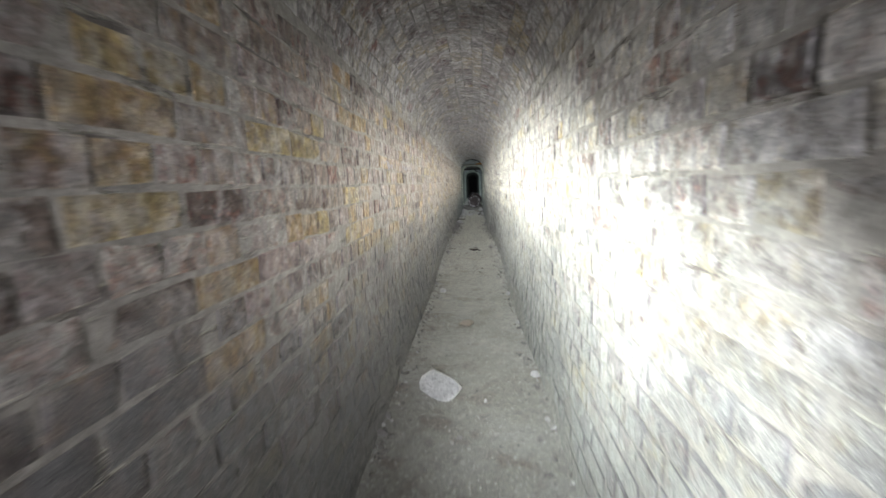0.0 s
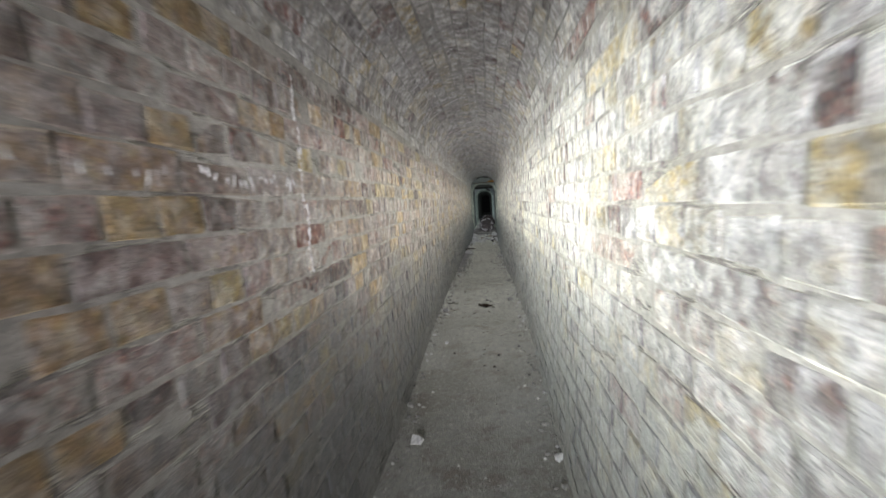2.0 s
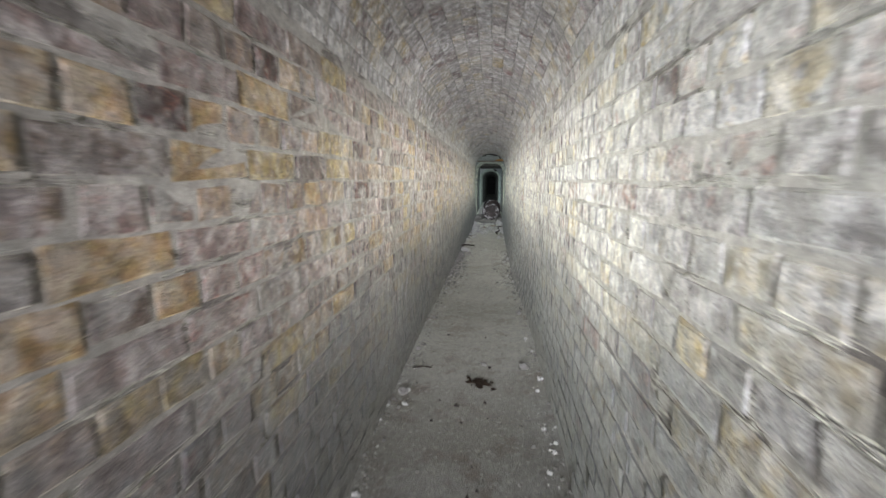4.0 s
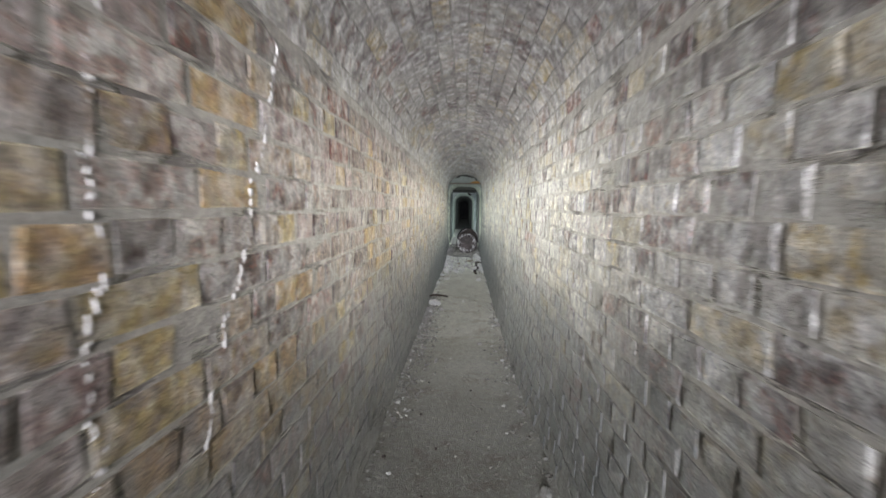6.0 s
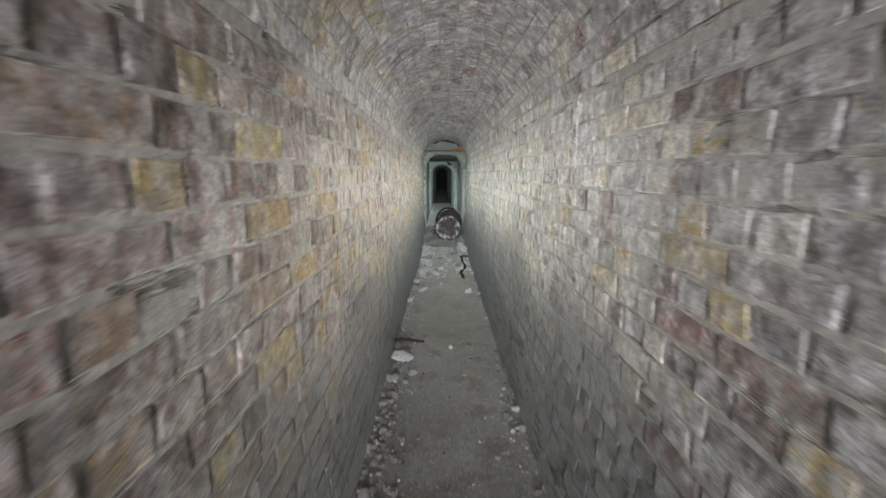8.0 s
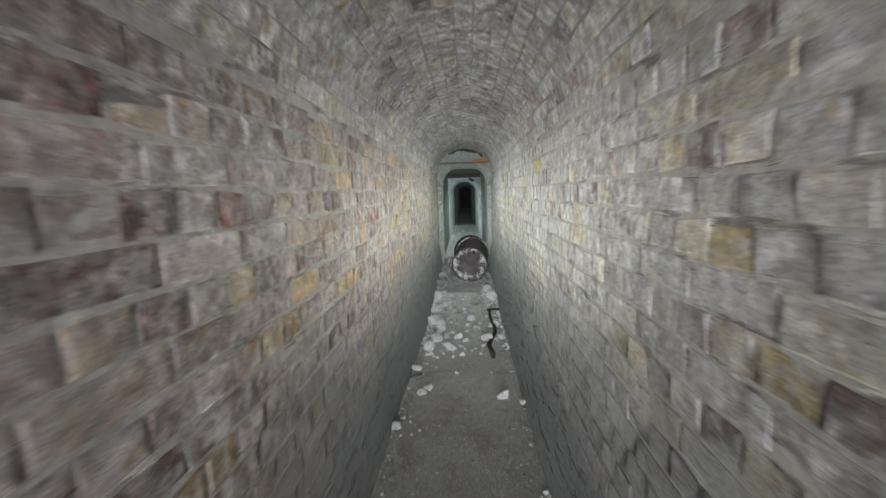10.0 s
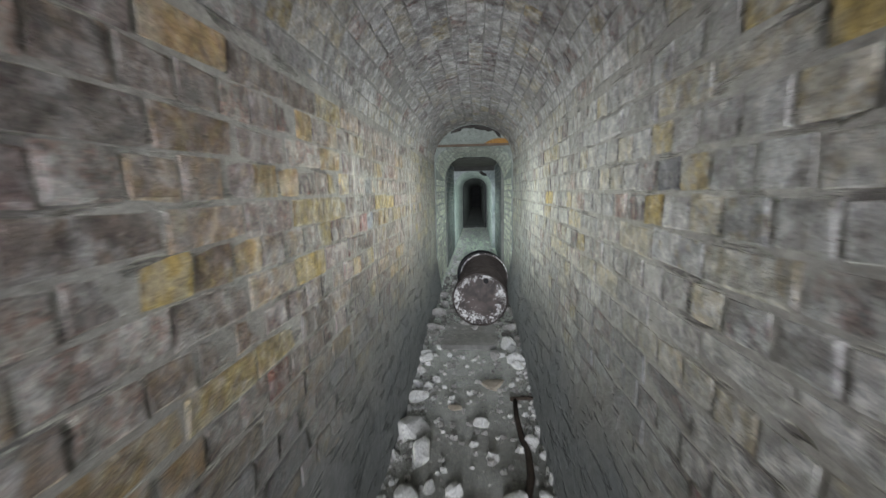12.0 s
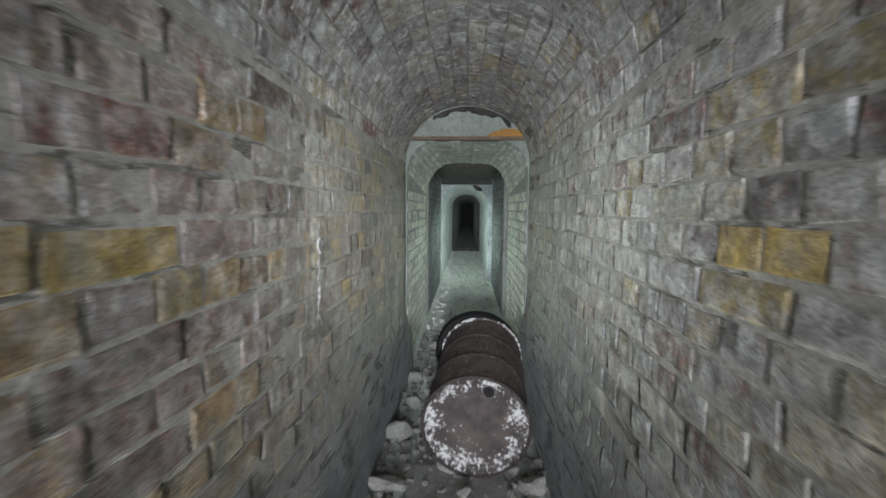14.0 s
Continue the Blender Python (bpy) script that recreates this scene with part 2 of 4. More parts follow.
DARK_WOOD = rough_material("rotten_wood", (0.045, 0.034, 0.026), (0.075, 0.055, 0.04), (0.02, 0.016, 0.013), 14, 0.75, 0.9)
# pale render coloured near black: shade above the beam is put into the colour
SHADED_RENDER = rough_material("shaded_grey_render", (0.040, 0.035, 0.026), (0.055, 0.049, 0.037), (0.030, 0.027, 0.021), 6, 0.9, 0.4, bloom=0.0)
BARE = rough_material("bare_dark_backing", (0.05, 0.045, 0.04), (0.09, 0.08, 0.07), (0.03, 0.028, 0.025), 12, 0.95, 0.8)
OCHRE = rough_material("iron_stain", (0.42, 0.21, 0.045), (0.33, 0.17, 0.05), (0.48, 0.30, 0.10), 9, 0.8, 0.5)
TIMBER = rough_material("brown_timber", (0.15, 0.105, 0.07), (0.21, 0.16, 0.11), (0.09, 0.065, 0.045), 12, 0.8, 0.6)
CONCRETE = rough_material("dark_concrete", (0.07, 0.068, 0.058), (0.11, 0.108, 0.095), (0.10, 0.10, 0.09), 5, 0.9, 0.5)
PLASTER = rough_material("limewashed_plaster", (0.36, 0.40, 0.39), (0.66, 0.69, 0.67), (0.20, 0.23, 0.22), 3.2, 0.9, 1.0, grain=34)
# dark base colour stands in for the missing light in the far passage
UNLIT_DARK = rough_material("unlit_dark_brickwork", (0.10, 0.10, 0.10), (0.15, 0.15, 0.15), (0.05, 0.05, 0.05), 3, 0.95, 0.7)
RUST_DARK = rough_material("dark_rust", (0.03, 0.022, 0.019), (0.06, 0.045, 0.038), (0.15, 0.135, 0.125), 22, 0.75, 0.9, 0.4)
RUST = rough_material("rusted_steel", (0.07, 0.052, 0.044), (0.135, 0.105, 0.09), (0.36, 0.34, 0.32), 12, 0.7, 1.0, 0.4)
# near-black colour for shade: behind the drum and in its bung hole
SHADE_BLACK = rough_material("shade_black", (0.004, 0.004, 0.004), (0.008, 0.007, 0.007), (0.012, 0.01, 0.009), 10, 0.6, 0.4)
LEAVES = rough_material("dead_leaves", (0.03, 0.022, 0.016), (0.06, 0.04, 0.026), (0.12, 0.09, 0.06), 30, 0.8, 0.6)


def calcite_material():
    m, t, p = links("wet_calcite")
    f = noise_node(t, 60, 5)
    t.links.new(ramp(t, f, [(0.3, (0.42, 0.40, 0.36)), (0.7, (0.78, 0.77, 0.74))]), p.inputs["Base Color"])
    p.inputs["Roughness"].default_value = 0.12
    bumped(t, p, ((f, 1.0),), 0.8, 0.005)
    return m


def flaked_paint():
    """Rusty drum head with white paint left in flakes towards the rim."""
    m, t, p = links("flaked_white_paint")
    co = t.nodes.new("ShaderNodeTexCoord")
    s = t.nodes.new("ShaderNodeSeparateXYZ")
    t.links.new(co.outputs["Object"], s.inputs[0])
    r = calc(t, "SQRT", calc(t, "ADD", calc(t, "POWER", s.outputs[0], 2.0), calc(t, "POWER", s.outputs[2], 2.0)), 0.0)
    n = node(t, "ShaderNodeTexNoise", Scale=78.0, Detail=9.0, Roughness=0.74)
    t.links.new(co.outputs["Object"], n.inputs["Vector"])
    k = node(t, "ShaderNodeTexNoise", Scale=13.0, Detail=4.0, Roughness=0.6)
    t.links.new(co.outputs["Object"], k.inputs["Vector"])
    band = calc(t, "ADD", span(t, r, 0.09, 0.18, -0.16, 0.02), span(t, k.outputs["Fac"], 0.32, 0.68, -0.13, 0.10))
    flake = span(t, calc(t, "ADD", n.outputs["Fac"], band), 0.525, 0.55)
    rust = blend(t, span(t, k.outputs["Fac"], 0.35, 0.65), (0.04, 0.033, 0.030), (0.105, 0.083, 0.072))
    t.links.new(blend(t, flake, rust, (0.66, 0.65, 0.62)), p.inputs["Base Color"])
    t.links.new(span(t, flake, 0, 1, 0.72, 0.5), p.inputs["Roughness"])
    bumped(t, p, ((flake, 0.4), (n.outputs["Fac"], 0.6)), 0.6, 0.003)
    return m


CALCITE, FLAKED = calcite_material(), flaked_paint()

# ---- helpers for meshes ----
def link_mesh(name, verts, faces, materials, slots=None, smooth=False):
    me = bpy.data.meshes.new(name)
    me.from_pydata(verts, [], faces)
    for m in materials:
        me.materials.append(m)
    if slots is not None:
        me.polygons.foreach_set("material_index", slots)
    if smooth:
        me.polygons.foreach_set("use_smooth", [True] * len(faces))
    me.update()
    return new(name, me)


def part(name, bm, material, parent=None, label="", smooth=False):
    me = bpy.data.meshes.new(name)
    bm.to_mesh(me)
    bm.free()
    me.materials.append(material)
    if smooth:
        me.polygons.foreach_set("use_smooth", [True] * len(me.polygons))
    ob = new(name, me)
    if parent:
        ob.parent = parent
    return tagged(ob, label)


def slab(x0, y0, z0, x1, y1, z1, bevel=0.0):
    bm = bmesh.new()
    bmesh.ops.create_cube(bm, size=1)
    for v in bm.verts:
        v.co = Vector(((x0 + x1) / 2 + v.co.x * (x1 - x0), (y0 + y1) / 2 + v.co.y * (y1 - y0), (z0 + z1) / 2 + v.co.z * (z1 - z0)))
    if bevel:
        bmesh.ops.bevel(bm, geom=bm.edges[:], offset=bevel, segments=2, affect="EDGES")
    return bm


# ---- the plan ----
W, SPRING, RISE = 0.43, 1.56, 0.39      # half width, springing and rise of the main passage
START, PORTAL = -1.6, 17.1              # where the main passage is closed behind, and its far end
COURSE, HEADER, STRETCHER, JOINT = 0.0765, 0.1125, 0.225, 0.0085


# how far each wall's foot leans in, at places along the passage
LEAN = {-1: ((-2.0, 0.055), (4.0, 0.055), (6.0, 0.0), (8.0, 0.0), (12.5, 0.012), (14.5, 0.055), (18.0, 0.055)),
        1: ((-2.0, 0.02), (2.0, 0.03), (4.0, 0.05), (6.0, 0.0), (7.5, 0.02), (9.0, 0.07), (13.0, 0.07), (14.5, 0.085), (18.0, 0.085))}


def lean(side, y):
    rows = LEAN[side]
    return float(np.interp(y, [r[0] for r in rows], [r[1] for r in rows]))


def bow(y, z, side=0):
    """The walls are a little out of true, and their foot leans in."""
    out = 0.007 * noise.noise((0.0, y * 0.7, z * 1.3)) + 0.003 * noise.noise((5.0, y * 2.9, z * 3.1))
    if side and z < 0.6:
        out -= lean(side, y) * ((0.6 - max(z, 0.0)) / 0.6) ** 1.5
    return out


def inside(x, y, margin):
    """x kept clear of the wall's foot."""
    return min(max(x, lean(-1, y) - W + margin), W - lean(1, y) - margin)


def brick_shape(length, tall, r, worn):
    """Eight-sided block with chipped arrises: along u, up v, out w. Twelve points, nine faces."""
    a, b, c = length / 2, tall / 2, 0.0055
    out = r.uniform(0.0, 0.0024) - (r.uniform(0.001, 0.0035) if worn else 0.0)
    tip = r.uniform(-0.0014, 0.0014)
    pts = []
    for depth, inset in ((-0.03, 0.0), (out - 0.0042, 0.0), (out, c)):
        for su, sv in ((-1, -1), (1, -1), (1, 1), (-1, 1)):
            k = 0.0 if depth < -0.02 else 0.0048
            pts.append((su * (a - inset) + r.uniform(-k, k), sv * (b - inset) + r.uniform(-k, k), depth + tip * su + r.uniform(-k, k) * 0.5))
    return pts


BRICK_FACES = [(8, 9, 10, 11)] + [(i + d, (i + 1) % 4 + d, (i + 1) % 4 + d + 4, i + d + 4) for d in (0, 4) for i in range(4)]


def bond(y0, y1, z0, courses, r, first=0):
    """English bond: centre along the wall, height, length."""
    for k in range(courses):
        step = STRETCHER if k % 2 == first else HEADER
        if r.random() < 0.15:
            step = HEADER
        y = y0 + r.uniform(0.0, 0.03) + (0.0 if k % 2 == 0 else HEADER / 2)
        while y + step <= y1:
            jog = r.uniform(-0.006, 0.006)
            yield y + step / 2, z0 + (k + 0.5) * COURSE, step - JOINT + jog
            y += step


def coat(y, z, side):
    """Silt dried on the foot of the walls, thick enough to hide most joints."""
    top = 0.12 + 0.46 * min(max((y - 9.5) / 3.5, 0.0), 1.0) + 0.25 * noise.noise((side * 2.0, y * 0.8, 0.0))
    full = min(max((top - z) / 0.22, 0.0), 1.0)
    return full * (0.0155 + 0.004 * noise.noise((side * 7.0, y * 6.0, z * 7.0)))


def wall(name, side, mat_many, mat_one, label_seed, near):
    """Mortar core with every brick laid on it; the bricks of one stretch are pieces of their own."""
    r = random.Random(label_seed)
    back = 0.30
    core = bmesh.new()
    n, up = 260, 26
    cols = []
    for i in range(n + 1):
        y = START + (PORTAL - START) * i / n
        col = []
        for k in range(up + 1):
            z = -0.15 + (SPRING + 0.15) * k / up
            col.append(core.verts.new((side * (W + 0.0024 + bow(y, z, side) - coat(y, z, side)), y, z)))
        col += [core.verts.new((side * (W + back), y, SPRING)), core.verts.new((side * (W + back), y, -0.15))]
        cols.append(col)
    for a, b in zip(cols, cols[1:]):
        for k in range(up + 3):
            q = (a[k], a[(k + 1) % (up + 3)], b[(k + 1) % (up + 3)], b[k])
            core.faces.new(q if side > 0 else q[::-1])
    core.faces.new(cols[0] if side < 0 else cols[0][::-1])
    core.faces.new(cols[-1][::-1] if side < 0 else cols[-1])
    top = tagged(part(name, core, MORTAR, smooth=False), "long straight brick passage wall with pale lime joints", "wall", kind="structure")
    verts, faces, single = [], [], []
    for y, z, length in bond(START + 0.02, PORTAL - 0.005, 0.0, 20, r, 1 if side < 0 else 0):
        worn = r.random() < 0.16
        if near[0] < y < near[1] and near[2] < z < near[3] and len(single) < 300:
            single.append((y, z, length))
            continue
        base = len(verts)
        zz = z + 0.008 * noise.noise((side * 3.0, y * 1.1, z * 0.7))
        for u, v, w in brick_shape(length, COURSE - JOINT, r, worn):
            verts.append((side * (W + bow(y + u, zz + v, side) - w), y + u * (-side), zz + v))
        faces += [tuple(base + i for i in f) for f in BRICK_FACES]
    rest = link_mesh("brickwork", verts, faces, [mat_many])
    rest.parent = top
    tagged(rest, kind="stuff")
    return top, single


def odd_brick(name, r, g, b, film=0.3):
    return brick_material(name, [(0.0, (r * 0.8, g * 0.8, b * 0.85)), (0.5, (r, g, b)), (0.8, (r * 1.2, g * 1.2, b * 1.15))], True, film)


RED_BRICK = odd_brick("red_brick", 0.175, 0.075, 0.065, 0.2)
BLUE_BRICK = odd_brick("blue_grey_brick", 0.205, 0.215, 0.235)
SLATE_BRICK = odd_brick("burnt_brick", 0.085, 0.08, 0.082, 0.2)
OCHRE_BRICK = odd_brick("ochre_brick", 0.27, 0.19, 0.06, 0.25)
# bricks that stand out, by their place along the wall and height: side, material
ODD_BRICKS = {(14.0, 1.11): (-1, RED_BRICK), (14.12, 1.11): (-1, BLUE_BRICK), (14.10, 1.26): (-1, SLATE_BRICK), (13.45, 1.0): (-1, OCHRE_BRICK),
              (14.62, 1.17): (-1, OCHRE_BRICK), (14.45, 1.17): (-1, OCHRE_BRICK), (13.05, 0.93): (-1, RED_BRICK), (12.9, 1.08): (-1, OCHRE_BRICK),
              (14.80, 1.19): (1, OCHRE_BRICK), (13.12, 1.213): (1, OCHRE_BRICK), (13.30, 1.213): (1, OCHRE_BRICK), (13.26, 1.27): (1, SLATE_BRICK),
              (14.66, 1.19): (1, OCHRE_BRICK), (12.8, 1.44): (1, OCHRE_BRICK)}


def wall_pieces(top, side, single, mat):
    """Bricks of the stretch that can be told apart, on a few shared meshes."""
    r = random.Random(31 + side)
    kinds = {}
    for step in (STRETCHER, HEADER):
        for k in range(7):
            me = bpy.data.meshes.new("brick")
            me.from_pydata(brick_shape(step - JOINT, COURSE - JOINT, r, k == 0), [], BRICK_FACES)
            me.materials.append(mat)
            me.update()
            kinds[step, k] = me
    for y, z, length in single:
        step = STRETCHER if length > 0.17 else HEADER
        ob = new("brick", kinds[step, r.randrange(7)])
        ob.parent = top
        zz = z + 0.008 * noise.noise((side * 3.0, y * 1.1, z * 0.7))
        turn = Matrix(((0, 0, -side, 0), (-side, 0, 0, 0), (0, 1, 0, 0), (0, 0, 0, 1)))
        for (ay, az), paint in ODD_BRICKS.items():
            if side * paint[0] > 0 and abs(y - abs(ay)) < length / 2 and abs(z - az) < COURSE / 2:
                ob.material_slots[0].link = "OBJECT"
                ob.material_slots[0].material = paint[1]
        ob.matrix_local = Matrix.Translation((side * (W + bow(y, zz, side)), y, zz)) @ turn @ Matrix.Rotation(r.uniform(-0.012, 0.012), 4, "Z") @ Matrix.Diagonal((length / (step - JOINT), 1, 1, 1))


def arch_point(a, grow=0.0):
    """Point and outward normal of the vault, a from 0 (right springing) to pi."""
    x, z = W * math.cos(a), SPRING + RISE * math.sin(a)
    nx, nz = math.cos(a) / W, math.sin(a) / RISE
    k = math.hypot(nx, nz)
    nx, nz = nx / k, nz / k
    return x + nx * grow, z + nz * grow, nx, nz


def ceiling():
    verts, faces, slots = [], [], []
    rings, steps = 40, 28
    for i in range(rings + 1):
        y = START + (PORTAL - START) * i / rings
        for grow in (0.005, 0.26):
            for k in range(steps + 1):
                x, z, _, _ = arch_point(math.pi * k / steps, grow)
                if k in (0, steps):
                    x = math.copysign(W + (0.005 if grow < 0.1 else 0.30), x)
                    z = SPRING
                verts.append((x, y, z))
    row, half = 2 * (steps + 1), steps + 1
    for i in range(rings):
        for k in range(steps):
            a = i * row + k
            faces.append((a, a + 1, a + 1 + row, a + row))
            b = a + half
            faces.append((b, b + row, b + 1 + row, b + 1))
    for i in (0, rings):
        for k in range(steps):
            a = i * row + k
            faces.append((a, a + half, a + half + 1, a + 1) if i else (a, a + 1, a + half + 1, a + half))
    slots += [0] * len(faces)
    r = random.Random(5)
    count = 18
    angles = [math.pi * (k + 0.5) / count for k in range(count)]
    for k, a in enumerate(angles):
        wide = math.pi / count * math.hypot(W * math.sin(a), RISE * math.cos(a)) - 0.005
        y = START + 0.02 + (STRETCHER / 2 if k % 2 else 0.0)
        while y < PORTAL - 0.02:
            step = min(STRETCHER if r.random() < 0.35 else HEADER, PORTAL - y)
            worn = r.random() < 0.14
            x, z, nx, nz = arch_point(a)
            base = len(verts)
            for u, v, w in brick_shape(step - 0.006, wide, r, worn):
                g = -w * (0.6 if w > -0.02 else 1.0) + bow(y + u, a)
                verts.append((x + nx * g - nz * v, y + step / 2 + u, z + nz * g + nx * v))
            new_faces = [tuple(base + i for i in f) for f in BRICK_FACES]
            faces += new_faces
            slots += [1] * len(new_faces)
            y += step
    ob = link_mesh("ceiling", verts, faces, [MORTAR_TOP, BRICKS_TOP], slots)
    return tagged(ob, "low brick barrel vault, grey with lime bloom", "ceiling", kind="structure")


WALL_L, ONES_L = wall("wall_left", -1, BRICKS_L, BRICK_L, 11, (12.0, 15.0, 0.58, 1.52))
WALL_R, ONES_R = wall("wall_right", 1, BRICKS_R, BRICK_R, 12, (12.0, 15.0, 0.58, 1.52))
ceiling()
tagged(part("wall_back", slab(-0.8, START - 0.2, -0.15, 0.8, START, 2.3), MORTAR_DARK), "plain damp wall that closes the passage", "wall", kind="structure")


# ---- floor ----
def ground(x, y):
    h = 0.09 * min(max((y - 14.3) / 1.4, 0.0), 1.0)
    edge = max(0.0, abs(x) - 0.27) / 0.16
    h += 0.016 * edge * edge * (0.6 + 0.8 * noise.noise((x * 2, y * 1.5, 3.0)))
    h += 0.012 * noise.noise((x * 3, y * 1.1, 0.0)) + 0.005 * noise.noise((x * 14, y * 12, 7.0))
    if y > 12.9:
        h += 0.012 * min(y - 12.9, 1.0) * noise.noise((x * 22, y * 20, 1.0))
    return h


def floor():
    nx, ny = 30, 700
    y0, y1 = START - 0.1, 27.0
    verts, faces = [], []
    for i in range(ny + 1):
        y = y0 + (y1 - y0) * i / ny
        for k in range(nx + 1):
            x = -0.5 + k / nx
            verts.append((x, y, ground(x, y)))
    for i in range(ny):
        for k in range(nx):
            a = i * (nx + 1) + k
            faces.append((a, a + 1, a + nx + 2, a + nx + 1))
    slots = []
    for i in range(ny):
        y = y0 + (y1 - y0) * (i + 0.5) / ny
        # floor past the plaster gets the unlit dark colour as well
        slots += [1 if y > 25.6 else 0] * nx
    ob = link_mesh("floor", verts, faces, [FLOOR, UNLIT_DARK], slots, True)
    tagged(ob, "damp silted concrete floor strewn with grit", "floor", kind="structure")
    tagged(part("floor_base", slab(-0.75, y0, -0.3, 0.75, 48, -0.05), UNLIT_DARK), "packed earth under the passage", "ground", kind="structure")


def floor_material():
    m, t, p = links("silted_floor")
    out = height(t)
    broad, mid, fine = noise_node(t, 1.9, 4), noise_node(t, 13, 6, 0.68), noise_node(t, 130, 4, 0.62)
    c = blend(t, span(t, broad, 0.36, 0.64), (0.225, 0.218, 0.192), (0.30, 0.296, 0.268))
    c = blend(t, calc(t, "MULTIPLY", span(t, mid, 0.52, 0.66), 0.6), c, (0.34, 0.33, 0.30))
    c = blend(t, calc(t, "MULTIPLY", span(t, noise_node(t, 4.3, 6, 0.7), 0.52, 0.62), 0.6), c, (0.13, 0.102, 0.080))
    c = blend(t, calc(t, "MULTIPLY", span(t, noise_node(t, 24, 6, 0.75), 0.50, 0.60), 0.45), c, (0.15, 0.14, 0.12))
    c = blend(t, calc(t, "MULTIPLY", span(t, noise_node(t, 0.8, 4), 0.5, 0.62), 0.4), c, (0.18, 0.17, 0.14))
    c = blend(t, calc(t, "MULTIPLY", span(t, noise_node(t, 55, 3), 0.59, 0.66), 0.8), c, (0.48, 0.47, 0.44))
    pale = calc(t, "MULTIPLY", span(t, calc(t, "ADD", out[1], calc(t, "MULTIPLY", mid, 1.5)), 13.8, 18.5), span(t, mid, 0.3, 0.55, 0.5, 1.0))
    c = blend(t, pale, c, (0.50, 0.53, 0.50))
    c = blend(t, 1.0, c, span(t, fine, 0.28, 0.72, 0.7, 1.3), "MULTIPLY")
    t.links.new(c, p.inputs["Base Color"])
    t.links.new(span(t, broad, 0.35, 0.65, 0.55, 0.9), p.inputs["Roughness"])
    beam_sheen(t, p, c, 1.0, 3.4)
    bumped(t, p, ((mid, 1.0), (fine, 0.6)), 1.0, 0.012)
    return m


FLOOR = floor_material()
floor()


# ---- the far end: lintel, lower vaults and the passage beyond ----
def vault_section(name, y0, y1, xc, half, spring, top, radius, material, label, flat=False, thick=0.25, brick=None, single=None, mouth=None):
    """Walls and ceiling of a length of passage with rounded upper corners."""
    def outline(spring, radius):
        pts = [(-half, -0.12)]
        if flat:
            pts += [(-half, top), (half, top)]
        else:
            for k in range(9):
                a = math.pi - math.pi / 2 * k / 8
                pts.append((-half + radius + radius * math.cos(a), spring + (top - spring) * math.sin(a)))
            for k in range(9):
                a = math.pi / 2 - math.pi / 2 * k / 8
                pts.append((half - radius + radius * math.cos(a), spring + (top - spring) * math.sin(a)))
        pts.append((half, -0.12))
        return pts

    prof = outline(spring, radius)
    front = outline(*mouth) if mouth else prof

    def at(k, y):
        f = (y - y0) / (y1 - y0)
        return Vector((front[k][0] + (prof[k][0] - front[k][0]) * f, 0.0, front[k][1] + (prof[k][1] - front[k][1]) * f))

    outer = [(-half - thick, -0.12), (-half - thick, top + thick), (half + thick, top + thick), (half + thick, -0.12)]
    n = len(prof)
    bm = bmesh.new()
    ring = []
    for y in (y0, y1):
        ring.append(([bm.verts.new((xc + x, y, z)) for x, z in (front if y == y0 else prof)], [bm.verts.new((xc + x, y, z)) for x, z in outer]))
    (a, ao), (b, bo) = ring
    for k in range(n - 1):
        bm.faces.new((a[k], b[k], b[k + 1], a[k + 1]))
    for k in range(3):
        bm.faces.new((ao[k], ao[k + 1], bo[k + 1], bo[k]))
    for p, o, flip in ((a, ao, False), (b, bo, True)):
        face = [*p, *reversed(o)]
        f = bm.faces.new(face if flip else face[::-1])
    bmesh.ops.recalc_face_normals(bm, faces=bm.faces[:])
    bmesh.ops.triangulate(bm, faces=[f for f in bm.faces if len(f.verts) > 4])
    ob = tagged(part(name, bm, material), label, "passage", kind="structure")
    if brick:
        r = random.Random(len(name))
        verts, faces = [], []
        laid = 0
        kinds = {}
        for step in (STRETCHER, HEADER):
            for k in range(6):
                me = bpy.data.meshes.new("brick")
                me.from_pydata(brick_shape(step - JOINT, COURSE - JOINT, r, k == 0), [], BRICK_FACES)
                me.materials.append(single)
                me.update()
                kinds[step, k] = me
        for side in (-1, 1):
            for y, z, length in bond(y0, y1, 0.0, int((top if flat else spring + 0.01) / COURSE), r):
                if laid < 300 and z > 0.3 and y < y0 + 1.6:
                    laid += 1
                    step = STRETCHER if length > 0.17 else HEADER
                    piece = new("brick", kinds[step, r.randrange(6)])
                    piece.parent = ob
                    turn = Matrix(((0, 0, -side, 0), (-side, 0, 0, 0), (0, 1, 0, 0), (0, 0, 0, 1)))
                    piece.matrix_local = Matrix.Translation((xc + side * (half - 0.002), y, z)) @ turn @ Matrix.Diagonal((length / (step - JOINT), 1, 1, 1))
                    continue
                base = len(verts)
                for u, v, w in brick_shape(length, COURSE - JOINT, r, r.random() < 0.05):
                    verts.append((xc + side * (half - 0.002 - w), y + u * (-side), z + v))
                faces += [tuple(base + i for i in f) for f in BRICK_FACES]
        if not flat:
            for k in range(1, n - 2):
                pieces = max(1, round(math.dist(prof[k], prof[k + 1]) / 0.06))
                for j in range(pieces):
                    y = y0 + (0.115 if (k + j) % 2 else 0.0)
                    while y + 0.05 < y1:
                        step = min(STRETCHER, y1 - y)
                        ends = at(k, y + step / 2), at(k + 1, y + step / 2)
                        pa, pb = ends[0].lerp(ends[1], j / pieces), ends[0].lerp(ends[1], (j + 1) / pieces)
